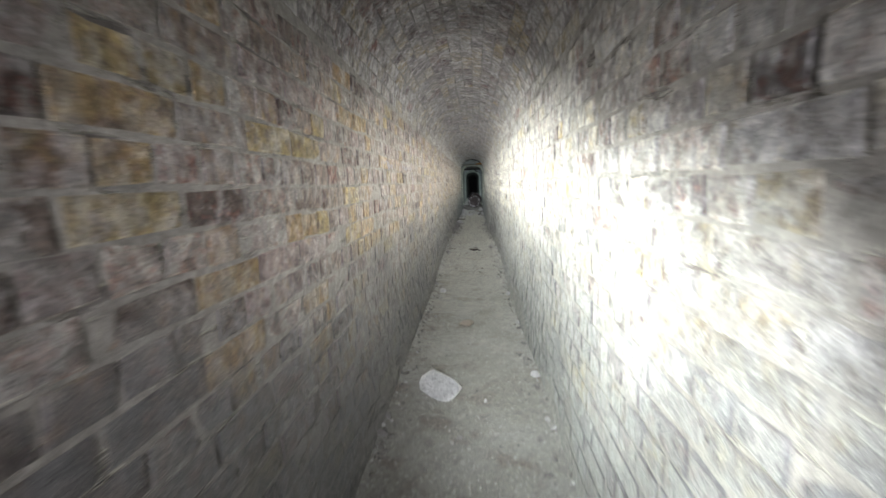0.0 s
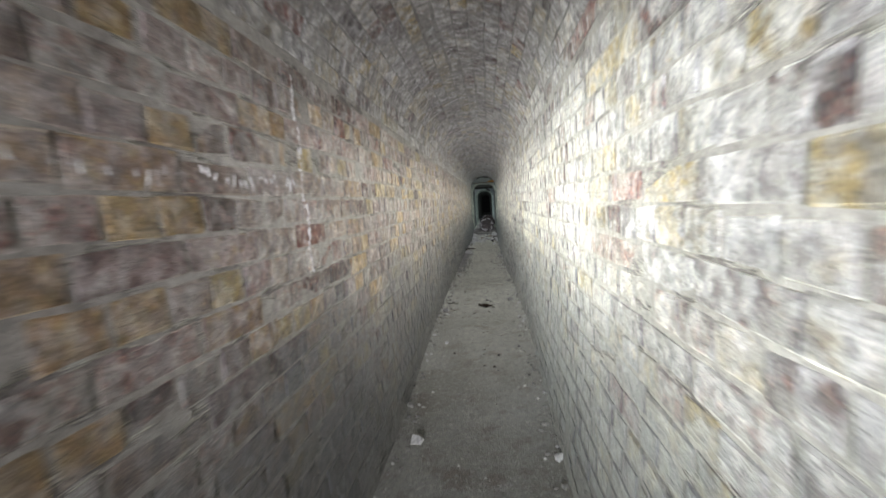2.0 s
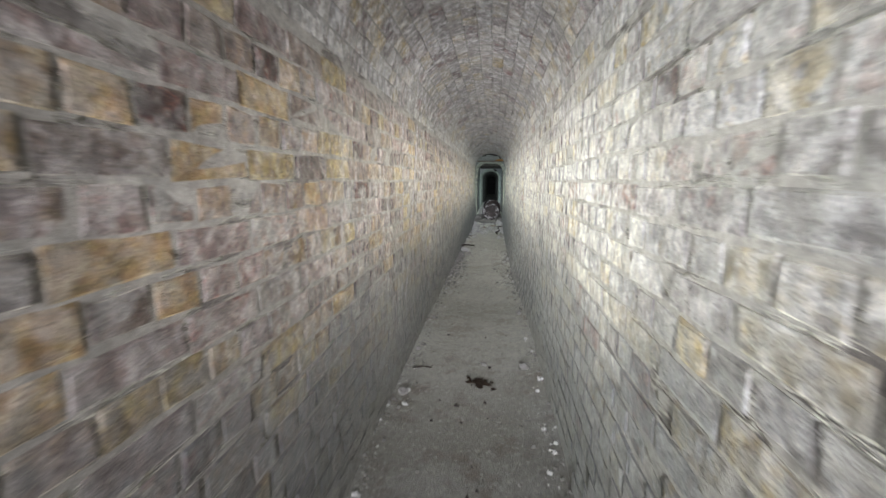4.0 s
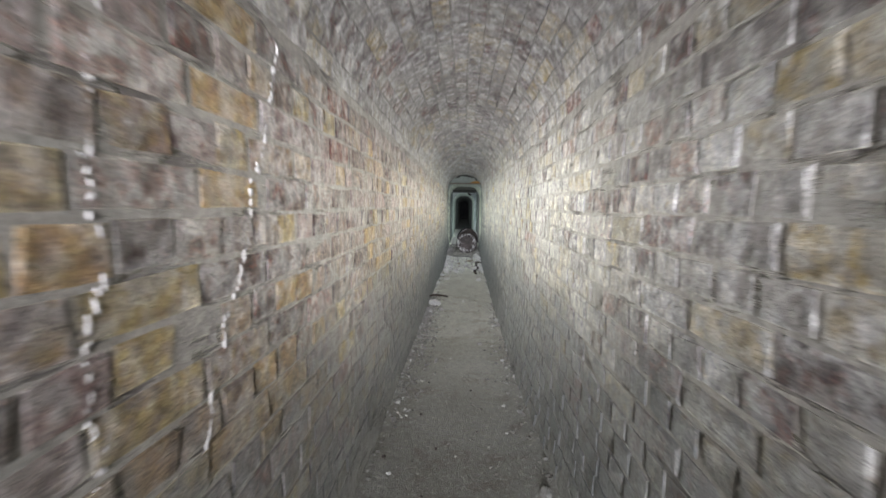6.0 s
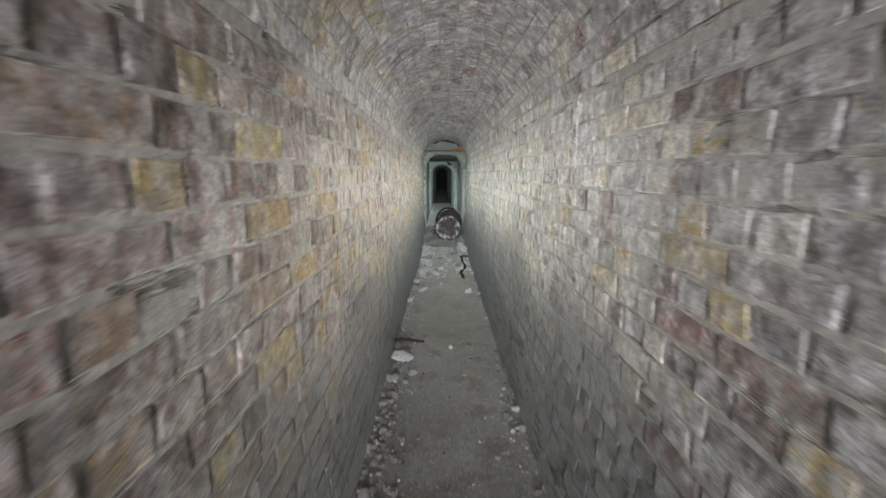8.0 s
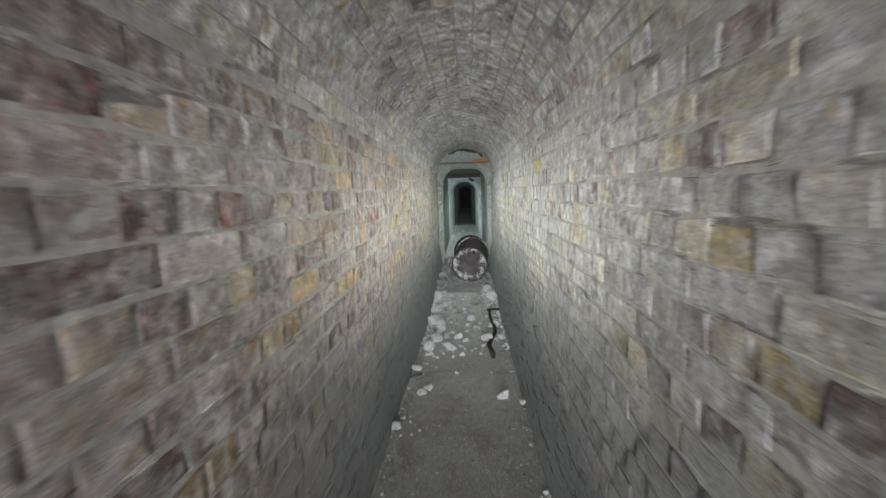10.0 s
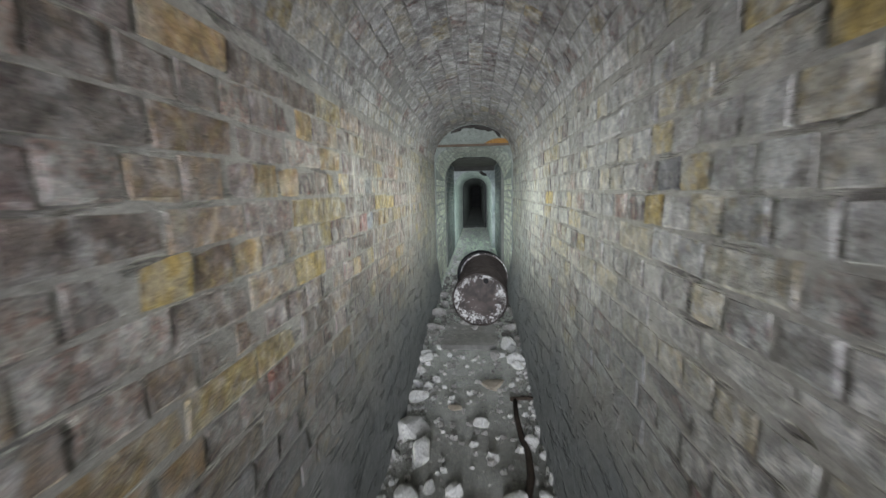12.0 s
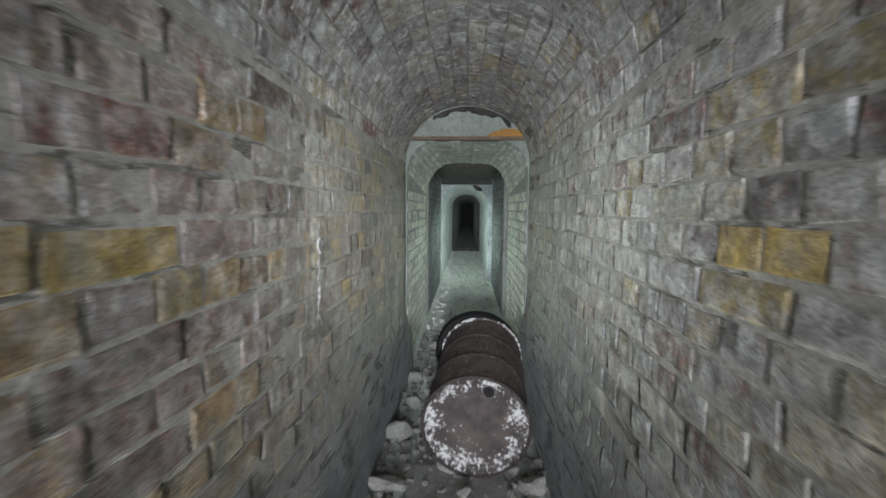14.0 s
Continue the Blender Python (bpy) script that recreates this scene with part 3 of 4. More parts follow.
                        tilt = (at(k, y + step) - at(k, y)).lerp(at(k + 1, y + step) - at(k + 1, y), (j + 0.5) / pieces) / step
                        mid, along = (pa + pb) / 2, (pb - pa)
                        wide = along.length
                        along.normalize()
                        inward = Vector((along.z, 0, -along.x))
                        base = len(verts)
                        for u, v, w in brick_shape(step - JOINT, max(wide - 0.006, 0.01), r, False):
                            q = mid + along * v + inward * (w + 0.002) + tilt * u
                            verts.append((xc + q.x, y + step / 2 + u, q.z))
                        faces += [tuple(base + i for i in f) for f in BRICK_FACES]
                        y += step
        rest = link_mesh("brickwork", verts, faces, [brick])
        rest.parent = ob
        tagged(rest, kind="stuff")
    return ob


LINTEL = 1.735
vault_section("wall_lower_vault", PORTAL + 0.002, 18.6, 0.0, 0.424, 1.38, 1.715, 0.27, LIMEWASH, "limewashed brick passage under a lower vault", brick=BRICKS_WHITE, single=BRICK_WHITE, mouth=(1.50, 0.20))
vault_section("wall_slab_chamber", 18.602, 20.8, -0.01, 0.40, 1.5, 1.73, 0.1, MORTAR_DARK, "green-grey brick chamber with a flat slab roof, bricks coloured darker as if less lit", flat=True, brick=BRICKS_SHADED, single=BRICK_SHADED)
vault_section("wall_plastered_passage", 20.802, 25.6, -0.035, 0.365, 1.30, 1.61, 0.33, PLASTER, "limewashed plaster passage with rounded crown")
vault_section("wall_dark_passage", 25.602, 46.0, -0.05, 0.325, 1.36, 1.59, 0.25, UNLIT_DARK, "unlit brick passage running on, its darkness put into the colour")
tagged(part("wall_end", slab(-0.8, 46.0, -0.15, 0.8, 46.2, 2.2), UNLIT_DARK), "far dark end of the passage", "wall", kind="structure")


def tympanum():
    """Rendered infill between the lintel and the main vault."""
    bm = bmesh.new()
    y0, y1 = PORTAL + 0.004, PORTAL + 0.26
    ring = []
    pts = [(-0.47, LINTEL), (0.47, LINTEL), (0.47, 2.02), (-0.47, 2.02)]
    for y in (y0, y1):
        ring.append([bm.verts.new((x, y, z)) for x, z in pts])
    a, b = ring
    bm.faces.new(a)
    bm.faces.new(b[::-1])
    for k in range(4):
        bm.faces.new((a[k], b[k], b[(k + 1) % 4], a[(k + 1) % 4]))
    bmesh.ops.recalc_face_normals(bm, faces=bm.faces[:])
    top = tagged(part("wall_tympanum", bm, SHADED_RENDER), "grey rendered infill above the lintel, coloured dark as in shade, flaking at its crown", "wall", kind="structure")

    def patch(name, lower, upper, x0, x1, material, label, steps=26):
        bm = bmesh.new()
        lo, hi = [], []
        for k in range(steps + 1):
            x = x0 + (x1 - x0) * k / steps
            l, u = lower(x), upper(x)
            if u < l + 0.002:
                u = l + 0.002
            lo.append(bm.verts.new((x, y0 - 0.005, l)))
            hi.append(bm.verts.new((x, y0 - 0.005, u)))
        for k in range(steps):
            bm.faces.new((lo[k], lo[k + 1], hi[k + 1], hi[k]))
        part(name, bm, material, top, label)

    crown = lambda x: SPRING + RISE * math.sqrt(max(0.0, 1 - (x / W) ** 2)) - 0.004
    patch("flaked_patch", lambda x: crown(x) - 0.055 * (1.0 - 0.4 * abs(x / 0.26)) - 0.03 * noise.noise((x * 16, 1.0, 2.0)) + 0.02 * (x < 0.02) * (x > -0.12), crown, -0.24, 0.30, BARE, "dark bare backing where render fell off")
    patch("iron_stain", lambda x: LINTEL + 0.002, lambda x: LINTEL + 0.06 * math.sin(math.pi * min(max((x - 0.12) / 0.33, 0.0), 1.0)) ** 0.7, 0.12, 0.395, OCHRE, "orange iron stain on the render")


tympanum()
tagged(part("lintel", slab(-0.43, PORTAL - 0.035, LINTEL - 0.02, 0.43, PORTAL + 0.03, LINTEL + 0.004, 0.004), TIMBER), "thin brown timber strip laid as a lintel edge", "lintel")
tagged(part("ceiling_beam", slab(-0.40, 20.68, 1.615, 0.38, 20.79, 1.728, 0.006), CONCRETE), "grey concrete beam across the chamber roof", "beam", kind="structure")
for k in range(5):
    y = 18.62 + 0.41 * k
    tagged(part("ceiling_slab", slab(-0.405, y, 1.702, 0.385, y + 0.40, 1.728, 0.004), CONCRETE), "dark concrete roof plank over the chamber", "ceiling", "roof planks", "structure")
def hole():
    # thin dark plate on the plaster; its colour gives the hole's inner shade
    r = random.Random(4)
    bm = bmesh.new()
    lo, hi = [], []
    for k in range(14):
        a = 2 * math.pi * k / 14
        s = r.uniform(0.75, 1.2)
        u, v = 0.085 * s * math.cos(a), 0.038 * s * math.sin(a)
        x, z = 0.17 + u * 0.86 + v * 0.5, 1.555 - u * 0.5 + v * 0.86
        lo.append(bm.verts.new((x, 20.792, z)))
        hi.append(bm.verts.new((x, 20.801, z)))
    bm.faces.new(lo)
    for k in range(14):
        bm.faces.new((lo[k], lo[(k + 1) % 14], hi[(k + 1) % 14], hi[k]))
    bmesh.ops.recalc_face_normals(bm, faces=bm.faces[:])
    tagged(part("wall_hole_shade", bm, BARE), "dark plate painted for the shade in a hole in the plaster crown", "hole", kind="structure")


hole()


# ---- the steel drum ----
def lathe(profile, seg=56, dent=0.0, seed=0):
    """Turns (radius, y) pairs round the y axis."""
    bm = bmesh.new()
    rows = []
    for rad, y in profile:
        row = []
        for k in range(seg):
            a = 2 * math.pi * k / seg
            d = 1 + dent * noise.noise((math.cos(a) * 1.6 + seed, math.sin(a) * 1.6, y * 4.0))
            row.append(bm.verts.new((rad * d * math.cos(a), y, rad * d * math.sin(a))))
        rows.append(row)
    for a, b in zip(rows, rows[1:]):
        for k in range(seg):
            bm.faces.new((a[k], a[(k + 1) % seg], b[(k + 1) % seg], b[k]))
    if profile[0][0] < 0.02:
        bm.faces.new(rows[0][::-1])
    if profile[-1][0] < 0.02:
        bm.faces.new(rows[-1])
    bmesh.ops.recalc_face_normals(bm, faces=bm.faces[:])
    return bm


def ring_bm(y, major, minor, seg=56, dent=0.0):
    prof = [(major + minor * math.cos(a), y + minor * math.sin(a)) for a in [2 * math.pi * k / 8 for k in range(9)]]
    bm = lathe(prof, seg, dent)
    bmesh.ops.remove_doubles(bm, verts=bm.verts[:], dist=0.0001)
    return bm


def drum():
    R, L = 0.226, 0.74
    base = new("steel_drum")
    tagged(base, "rusty steel drum lying on rubble, white paint flaking off its head", "barrel")
    body = [(R, 0.008)]
    for k in range(1, 60):
        y = L * k / 60
        swell = sum(0.006 * math.exp(-((y - c) / 0.010) ** 2) for c in (0.245, 0.495))
        body.append((R - 0.003 + swell, y))
    body.append((R, L - 0.008))
    part("body", lathe(body, 72, 0.03), RUST, base, "dented rusty brown shell with rolling hoops", True)
    part("head", lathe([(0.001, 0.022), (0.08, 0.02), (0.15, 0.021), (R - 0.016, 0.018), (R - 0.006, 0.004)], 64), FLAKED, base, "drum head with flaked white paint", True)
    part("chime", ring_bm(0.004, R - 0.001, 0.007, 64), RUST_DARK, base, "rolled front rim", True)
    part("chime", ring_bm(L - 0.004, R + 0.002, 0.009, 64), FLAKED, base, "rear rim with remains of white paint", True)
    rear = part("rear_head", lathe([(R - 0.008, L - 0.012), (0.15, L - 0.02), (0.001, L - 0.02)], 56), RUST, base, smooth=True)
    bung = part("bung_hole", ring_bm(0.0, 0.024, 0.004, 20), RUST, base, "raised rim of the open bung hole", True)
    bung.location = (0.052, 0.016, 0.158)
    # no recess is cut; the hole's inner shade is a flat black disc
    plug = part("bore", lathe([(0.001, -0.003), (0.0235, -0.004)], 20), SHADE_BLACK, bung, "flat black disc for the dark inside the bung hole")
    base.matrix_world = pose(0.052, 15.77, 0.335, 4.0, 0, -3.6)


drum()
# added black disc, drawn as the dark band of shade round the drum's back
lid = tagged(part("drum_shade_disc", lathe([(0.001, 0.0), (0.20, 0.004), (0.236, 0.0), (0.246, 0.012), (0.246, 0.05), (0.236, 0.06), (0.001, 0.056)], 64), SHADE_BLACK, smooth=False), "black disc added behind the rusty drum for the shade there", "lid")
lid.matrix_world = pose(0.072, 16.535, 0.392, 5.0, 0, -3.6)


# ---- stones and litter ----
def stone_bm(size, seed, flat=0.62, detail=2):
    r = random.Random(seed)
    bm = bmesh.new()
    bmesh.ops.create_icosphere(bm, subdivisions=detail, radius=0.5)
    cuts = []
    for _ in range(9):
        n = Vector((r.gauss(0, 1), r.gauss(0, 1), r.gauss(0, 1))).normalized()
        cuts.append((n, r.uniform(0.22, 0.38)))
    sx, sy = r.uniform(0.9, 1.1), r.uniform(0.62, 0.95)
    for v in bm.verts:
        for n, d in cuts:
            over = v.co.dot(n) - d
            if over > 0:
                v.co -= n * over * 0.9
        v.co *= 1 + 0.13 * noise.noise(v.co * 5 + Vector((seed, 0, 0))) + 0.05 * noise.noise(v.co * 13 + Vector((seed, 4, 0)))
        v.co = Vector((v.co.x * sx, v.co.y * sy, v.co.z * flat)) * size * 1.22
    low = min(v.co.z for v in bm.verts)
    for v in bm.verts:
        v.co.z -= low
    return bm


COUNT = [0]


def stone(x, y, size, material, label, flat=0.62, turn=None, group="rubble stones", lift=0.0):
    COUNT[0] += 1
    x = inside(x, y, 0.4 * size)
    k = COUNT[0]
    ob = part("stone", stone_bm(size, k * 3 + 1, flat), material)
    ob.data.polygons.foreach_set("use_smooth", [False] * len(ob.data.polygons))
    ob.matrix_world = pose(x, y, ground(x, y) - 0.14 * size * flat + lift, 0, 0, (k * 47) % 360 if turn is None else turn)
    return tagged(ob, label, "stone", group)


stone(-0.135, 1.86, 0.215, CHALK, "large smooth white stone lying on the silt", 0.55, 120)
stone(-0.005, 2.92, 0.115, TAN_STONE, "flat tan stone half sunk in the silt", 0.42, 10)
for x, y, s in ((-0.265, 3.88, 0.075), (0.39, 2.03, 0.06), (0.375, 3.76, 0.05)):
    stone(x, y, s, CHALK, "small white stone lying on the silt")
for x, y, s in ((-0.35, 1.62, 0.05), (-0.355, 1.49, 0.05), (-0.02, 1.45, 0.03), (0.1, 1.77, 0.025), (-0.36, 4.25, 0.05), (-0.33, 6.15, 0.035), (-0.26, 5.3, 0.035), (0.34, 7.8, 0.06)):
    stone(x, y, s, CHALK if (int(y * 10) % 2) else GREY_STONE, "pebble-sized stone beside the wall", group="pebbles")
for x, y, s in ((-0.36, 6.26, 0.065), (0.32, 6.67, 0.07), (0.06, 6.68, 0.04), (-0.39, 6.89, 0.035), (-0.37, 7.58, 0.05), (0.35, 10.24, 0.05), (0.14, 9.69, 0.05), (-0.2, 9.25, 0.05), (0.33, 8.5, 0.04)):
    stone(x, y, s, GREY_STONE, "small grey stone on the silted floor", group="pebbles")
# heap along one wall before and below the stick
for x, y, s in ((-0.33, 11.05, 0.14), (-0.25, 10.87, 0.065), (-0.375, 10.76, 0.085), (-0.345, 10.58, 0.06), (-0.395, 10.47, 0.07), (-0.36, 10.22, 0.045), (-0.395, 10.08, 0.06), (-0.38, 9.8, 0.05), (-0.38, 11.25, 0.09), (-0.3, 11.35, 0.05)):
    stone(x, y, s, CHALK if s > 0.102 else GREY_STONE, "pale broken stone heaped against the brick wall")
for x, y, s in ((0.0, 11.27, 0.042), (-0.28, 12.84, 0.065), (0.23, 12.8, 0.10), (0.385, 12.71, 0.055), (-0.395, 12.44, 0.07), (0.36, 10.41, 0.05)):
    stone(x, y, s, CHALK, "white stone standing alone on the floor")
# the strewn rubble before the drum
for x, y, s in ((-0.31, 14.3, 0.185), (-0.23, 14.1, 0.16), (-0.07, 13.9, 0.085), (-0.27, 13.83, 0.11), (-0.175, 13.92, 0.08), (-0.30, 13.63, 0.11), (-0.13, 13.66, 0.115),
                (0.18, 13.83, 0.11), (0.04, 14.4, 0.095), (0.305, 13.87, 0.08), (0.29, 14.25, 0.078)):
    stone(x, y, s, CHALK, "broken white rubble stone on the floor")
for x, y, s in ((-0.37, 14.64, 0.12), (-0.27, 14.76, 0.09), (-0.33, 15.15, 0.11), (0.29, 15.12, 0.14), (-0.36, 13.21, 0.085), (-0.25, 12.93, 0.075), (-0.07, 13.17, 0.035), (-0.39, 14.8, 0.085),
                (0.27, 15.4, 0.15), (0.33, 15.3, 0.11), (-0.33, 15.2, 0.11), (-0.25, 15.37, 0.06), (-0.36, 15.0, 0.075), (0.33, 15.05, 0.10)):
    stone(x, y, s, CHALK, "white rubble stone near the drum")
for x, y, s in ((0.13, 14.8, 0.15), (-0.1, 14.55, 0.08)):
    stone(x, y, s, TAN_STONE, "flat tan stone bedded in the rubble", 0.4)
stone(0.01, 15.66, 0.08, GREY_STONE, "flat grey stone lying on the dark slab", 0.4, lift=0.028)
for x, y, s in ((0.16, 15.2, 0.10), (0.32, 15.75, 0.12), (-0.32, 15.7, 0.13), (-0.34, 16.1, 0.14), (-0.3, 16.45, 0.12), (0.34, 16.3, 0.10), (-0.36, 16.8, 0.10), (0.33, 17.3, 0.09), (-0.25, 17.5, 0.1)):
    stone(x, y, s, GREY_STONE, "grey stone wedged beside the drum")
# wedges under the drum
for x, y, s in ((-0.06, 15.86, 0.10), (0.16, 15.9, 0.10), (0.0, 16.35, 0.16), (0.19, 16.38, 0.15)):
    stone(x, y, s, GREY_STONE, "stone wedged under the rusty drum", 0.5)


def plate():
    bm = slab(-0.24, 15.32, 0.0, 0.18, 15.88, 0.034, 0.006)
    bmesh.ops.subdivide_edges(bm, edges=bm.edges[:], cuts=4, use_grid_fill=True)
    for v in bm.verts:
        v.co.x += 0.03 * noise.noise(v.co * 7)
        v.co.y += 0.03 * noise.noise(v.co * 7 + Vector((9, 0, 0)))
        v.co.z += 0.072 + 0.006 * noise.noise(v.co * 9)
    tagged(part("flat_slab", bm, SLAB), "dark flat stone slab laid before the drum", "slab")


plate()


def stick(name, pts, radius, material, label, category, seg=8, rough=0.25):
    bm = bmesh.new()
    rows = []
    for i, q in enumerate(pts):
        q = Vector(q)
        d = Vector(pts[min(i + 1, len(pts) - 1)]) - Vector(pts[max(i - 1, 0)])
        d.normalize()
        side = d.cross(Vector((0, 0, 1))).normalized()
        up = side.cross(d)
        rad = radius * (1 - 0.35 * i / max(1, len(pts) - 1))
        row = []
        for k in range(seg):
            a = 2 * math.pi * k / seg
            g = rad * (1 + rough * noise.noise((i * 1.7, math.cos(a) * 2, math.sin(a) * 2)))
            row.append(bm.verts.new(q + side * math.cos(a) * g + up * math.sin(a) * g))
        rows.append(row)
    for a, b in zip(rows, rows[1:]):
        for k in range(seg):
            bm.faces.new((a[k], a[(k + 1) % seg], b[(k + 1) % seg], b[k]))
    bm.faces.new(rows[0][::-1])
    bm.faces.new(rows[-1])
    bmesh.ops.recalc_face_normals(bm, faces=bm.faces[:])
    return tagged(part(name, bm, material, smooth=True), label, category)


stick("stick", [(-0.425, 11.24, 0.075), (-0.36, 11.23, 0.092), (-0.29, 11.21, 0.094), (-0.22, 11.19, 0.09), (-0.19, 11.185, 0.088)], 0.014, DARK_WOOD, "dark rotten stick lying across white stones", "stick")


def lay(x, y, up=0.016):
    return (x, y, ground(x, y) + up)


branch = stick("branch", [lay(0.205, 13.42), lay(0.20, 13.55), lay(0.182, 13.66), lay(0.215, 13.82), lay(0.255, 14.0), lay(0.262, 14.15), lay(0.245, 14.3), lay(0.235, 14.45), lay(0.24, 14.62)], 0.021, DARK_WOOD, "dark rotten crooked branch lying along the floor", "branch")
fork = stick("fork", [lay(0.215, 14.63, 0.018), lay(0.29, 14.64, 0.022), lay(0.37, 14.645, 0.018)], 0.014, DARK_WOOD, "", "")
fork.parent = branch
for x, y, a in ((-0.31, 6.6, 12), (-0.36, 13.1, 40)):
    twig = stick("twig", [(-0.06, 0, 0.008), (0.0, 0.008, 0.012), (0.055, -0.004, 0.008), (0.06, 0.03, 0.006)], 0.005, DARK_WOOD, "thin dark twig on the silted floor", "twig", 6)
    twig.matrix_world = pose(x, y, ground(x, y), 0, 0, a)


def litter(x, y, seed):
    r = random.Random(seed)
    bm = bmesh.new()
    for _ in range(46):
        cx, cy = r.gauss(0, 0.035), r.gauss(0, 0.028)
        s, a, tilt = r.uniform(0.012, 0.03), r.uniform(0, 6.28), r.uniform(-0.7, 0.7)
        m = Matrix.Translation((cx, cy, r.uniform(0.004, 0.03))) @ Matrix.Rotation(a, 4, "Z") @ Matrix.Rotation(tilt, 4, "X")
        pts = [(-s, 0, 0.002), (-s * 0.2, -s * 0.45, 0), (s, 0, 0.003), (-s * 0.1, s * 0.45, 0)]
        lo = [bm.verts.new(m @ Vector(q)) for q in pts]
        hi = [bm.verts.new(m @ (Vector(q) + Vector((0, 0, 0.0015)))) for q in pts]
        bm.faces.new(lo[::-1])
        bm.faces.new(hi)
        for k in range(4):
            bm.faces.new((lo[k], lo[(k + 1) % 4], hi[(k + 1) % 4], hi[k]))
    ob = tagged(part("leaf_litter", bm, LEAVES), "small clump of black dead leaves on the floor", "litter")
    ob.location = (x, y, ground(x, y))


litter(0.05, 6.42, 3)


def grit(name, count, seed, place, sizes, material, label):
    """Loose chips too many to count, each a jittered block."""
    r = random.Random(seed)
    verts, faces = [], []
    for _ in range(count):
        x, y = place(r)
        x = inside(x, y, 0.004)
        s = sizes[0] + (sizes[1] - sizes[0]) * r.random() ** 3
        a = r.uniform(0, 6.28)
        ca, sa = math.cos(a), math.sin(a)
        z = ground(x, y) - 0.002
        base = len(verts)
        for k in range(5):
            t = a + 6.283 * k / 5
            verts.append((x + s * r.uniform(0.75, 1.1) * math.cos(t), y + s * r.uniform(0.6, 1.0) * math.sin(t), z))
        for k in range(5):
            t = a + 6.283 * k / 5 + 0.3
            verts.append((x + s * r.uniform(0.4, 0.8) * math.cos(t), y + s * r.uniform(0.35, 0.75) * math.sin(t), z + s * r.uniform(0.5, 1.1)))
        faces += [(base + k, base + (k + 1) % 5, base + 5 + (k + 1) % 5, base + 5 + k) for k in range(5)]
        faces.append(tuple(base + 5 + k for k in range(5)))
    return tagged(link_mesh(name, verts, faces, [material]), label, "rubble", kind="stuff")


def along_walls(r):
    side = -1 if r.random() < 0.6 else 1
    y = r.uniform(-0.4, 16.5)
    return side * (0.43 - lean(side, y) - abs(r.gauss(0, 0.055))), y


grit("gravel", 1700, 1, along_walls, (0.004, 0.017), GRIT, "loose grit and mortar chips along both walls")
grit("gravel", 1900, 2, lambda r: (r.uniform(-0.42, 0.42), r.uniform(-0.4, 16.5)), (0.003, 0.010), GRIT, "loose grit scattered on the silted floor")
grit("crumbs", 420, 8, lambda r: (r.gauss(0.0, 0.22), r.uniform(4.5, 12.5)), (0.003, 0.012), RUST_DARK, "brown crumbs of leaf and rust on the floor")
grit("rubble", 700, 3, lambda r: (-0.43 + abs(r.gauss(0, 0.085)), r.uniform(8.6, 11.5)), (0.005, 0.022), GRIT, "pale chips heaped along the wall")
grit("rubble", 380, 7, lambda r: (0.43 - abs(r.gauss(0, 0.10)), r.uniform(8.8, 11.3)), (0.004, 0.018), GRIT, "grey chips lying along the wall")
grit("chips", 420, 21, along_walls, (0.004, 0.018), CHALK, "white mortar chips lying along both walls")
grit("chips", 620, 22, lambda r: (r.choice((-1, -1, 1)) * (0.43 - abs(r.gauss(0, 0.09))), r.uniform(8.2, 13.2)), (0.003, 0.012), CHALK, "white mortar chips crusted along both walls")
grit("chips", 300, 23, lambda r: (r.choice((-1, -1, 1)) * (0.40 - abs(r.gauss(0, 0.12))), r.gauss(14.4, 0.5)), (0.005, 0.022), CHALK, "white chips strewn among the rubble")
grit("chips", 260, 24, lambda r: (r.uniform(-0.4, 0.4), r.uniform(-0.4, 12.5)), (0.003, 0.010), CHALK, "small white chips scattered on the silt")
grit("rubble", 110, 25, lambda r: (-0.43 + abs(r.gauss(0, 0.07)), r.gauss(10.5, 0.45)), (0.008, 0.03), GREY_STONE, "broken grey stones heaped along the wall")
grit("rubble", 60, 26, lambda r: (r.gauss(-0.05, 0.2), r.uniform(13.3, 15.3)), (0.014, 0.042), CHALK, "broken white stones strewn before the drum")
grit("rubble", 170, 9, lambda r: (r.choice((-1, 1)) * (0.42 - abs(r.gauss(0, 0.085))), r.uniform(13.6, 15.4)), (0.008, 0.036), CHALK, "white mortar lumps crusted along both walls")
grit("rubble", 600, 4, lambda r: (r.uniform(-0.42, 0.42), r.gauss(14.9, 0.5)), (0.006, 0.026), GREY_STONE, "pale chips strewn before the drum")
grit("rubble", 1500, 5, lambda r: (r.uniform(-0.40, 0.40), r.uniform(15.4, 18.0)), (0.008, 0.035), GRIT, "grey rubble bedded round the drum")
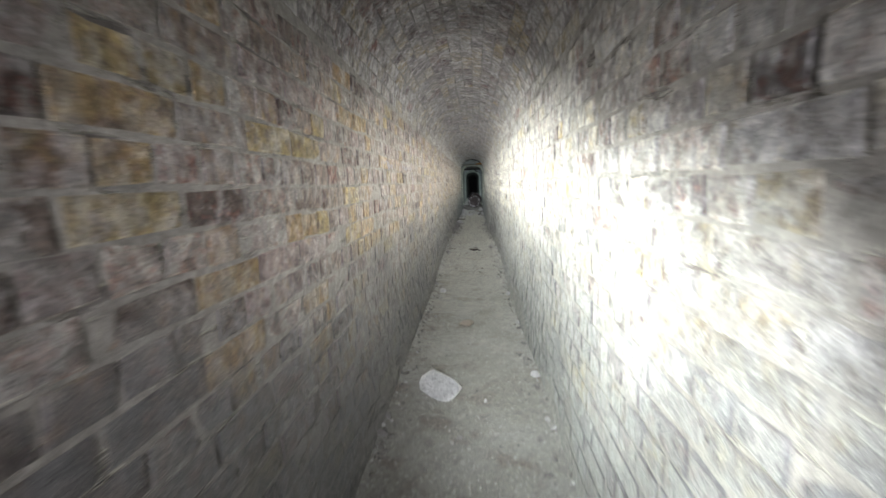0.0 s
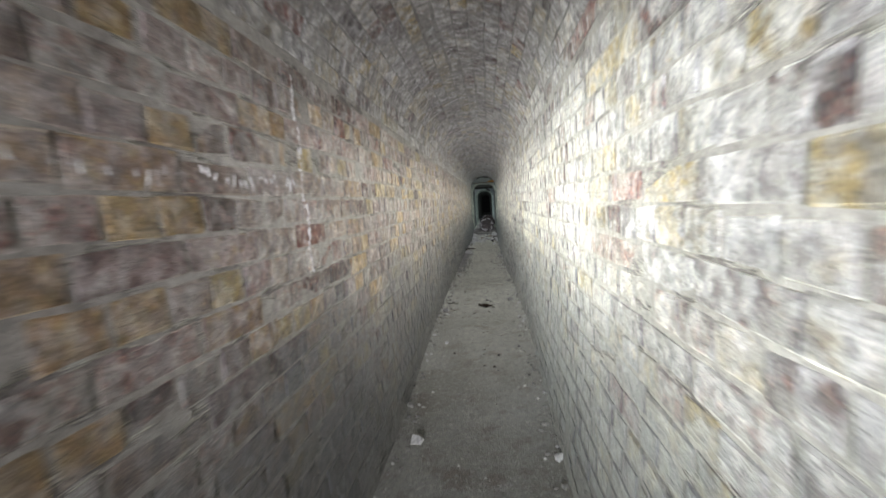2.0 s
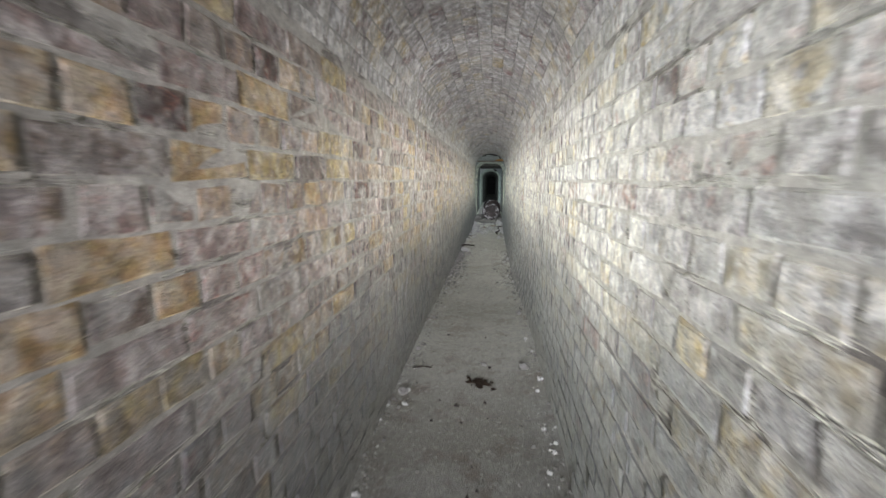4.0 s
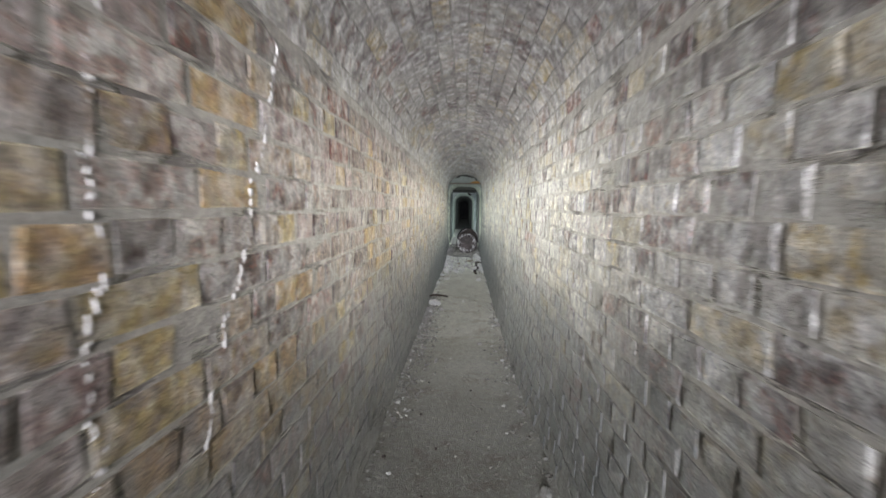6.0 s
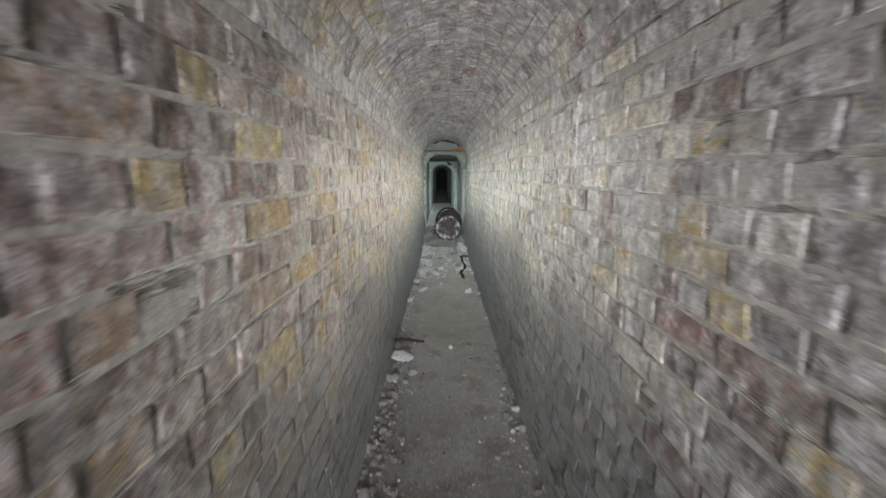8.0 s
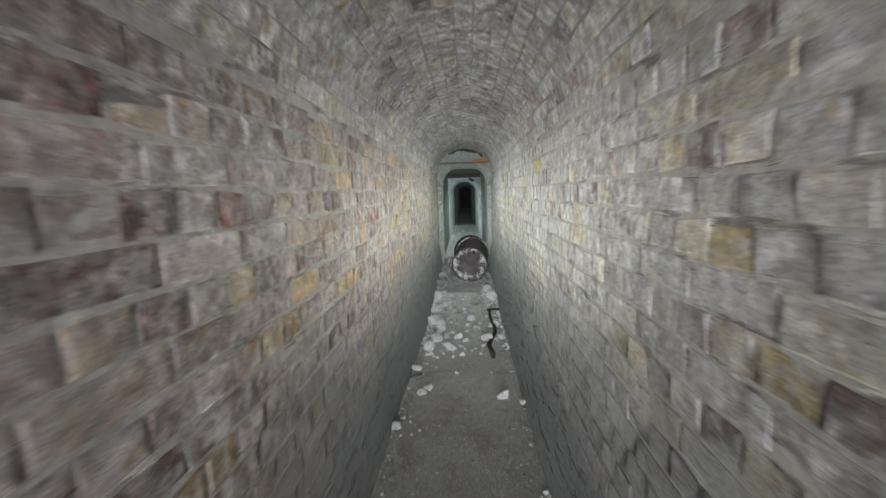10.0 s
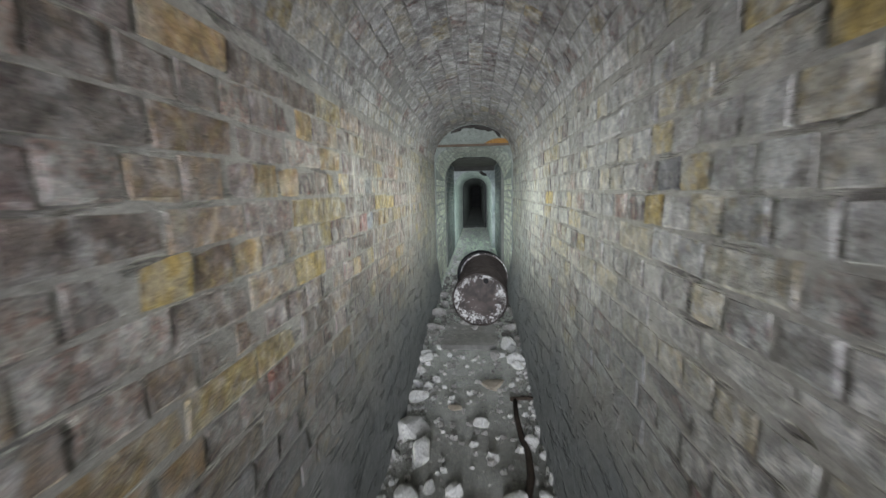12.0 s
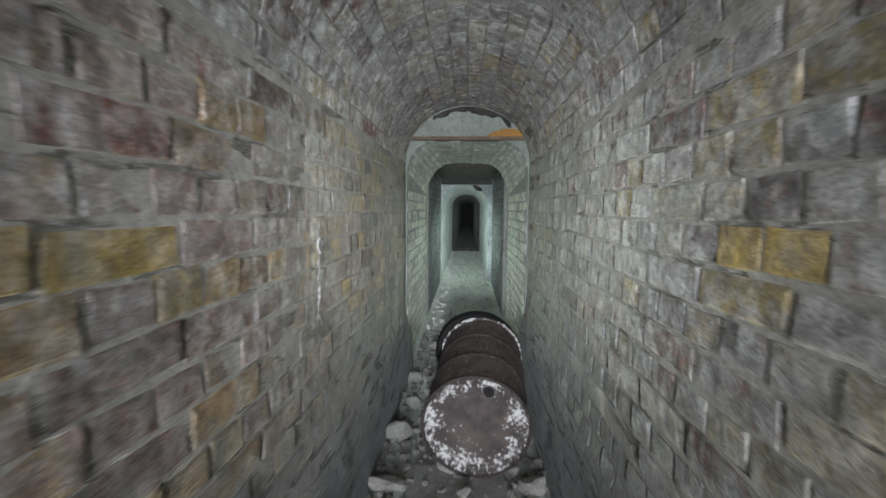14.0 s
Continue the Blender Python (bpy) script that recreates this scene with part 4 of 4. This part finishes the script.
grit("rubble", 1300, 6, lambda r: (r.uniform(-0.37, 0.33), r.uniform(18.0, 25.6)), (0.01, 0.045), CHALK, "white rubble covering the far floor")


# ---- wet calcite on the walls ----
def streak(pts, width, seed, label):
    """Broken beads of calcite down the wall, lumps of all sizes with gaps."""
    r = random.Random(seed)
    bm = bmesh.new()
    for (side, y, z), (_, y2, z2) in zip(pts, pts[1:]):
        for f in (0.0, 0.25, 0.5, 0.75):
            if r.random() < 0.22:
                continue
            wd = width * r.uniform(0.4, 1.2)
            yy, zz = y + (y2 - y) * f + r.uniform(-0.006, 0.006), z + (z2 - z) * f + r.uniform(-0.006, 0.006)
            m = Matrix.Translation((side * (W + bow(yy, zz, side) - 0.0005), yy, zz)) @ Matrix.Rotation(r.uniform(-0.4, 0.4), 4, "X")
            bmesh.ops.create_icosphere(bm, subdivisions=1, radius=1.0, matrix=m @ Matrix.Diagonal((0.0035, wd, wd * r.uniform(2.5, 6.0), 1.0)))
    return tagged(part("calcite_streak", bm, CALCITE, smooth=True), label, "mineral streak", kind="stuff")


def run_down(side, y, z0, z1, lean, seed, width=0.0035):
    n = 22
    r = random.Random(seed)
    pts = [(side, y + lean * k / n + r.uniform(-0.015, 0.015), z0 + (z1 - z0) * k / n) for k in range(n + 1)]
    streak(pts, width, seed, "thin wet white calcite run down the brick wall")


streak([(-1, 2.15 + 0.09 * k, 1.185 + 0.012 * math.sin(k * 1.9)) for k in range(15)], 0.0045, 2, "glistening wet calcite crust along a brick course")
run_down(-1, 3.28, 1.5, 0.92, 0.02, 4, 0.0025)
run_down(-1, 7.12, 1.5, 0.42, -0.46, 5, 0.0030)
run_down(-1, 6.64, 1.5, 0.45, -0.06, 11, 0.0022)
run_down(1, 9.9, 1.55, 1.3, 0.0, 8, 0.0015)
run_down(-1, 15.3, 1.2, 0.85, 0.0, 9, 0.0014)

# ---- the bricks that can be told apart ----
wall_pieces(WALL_L, -1, ONES_L, BRICK_L)
wall_pieces(WALL_R, 1, ONES_R, BRICK_R)
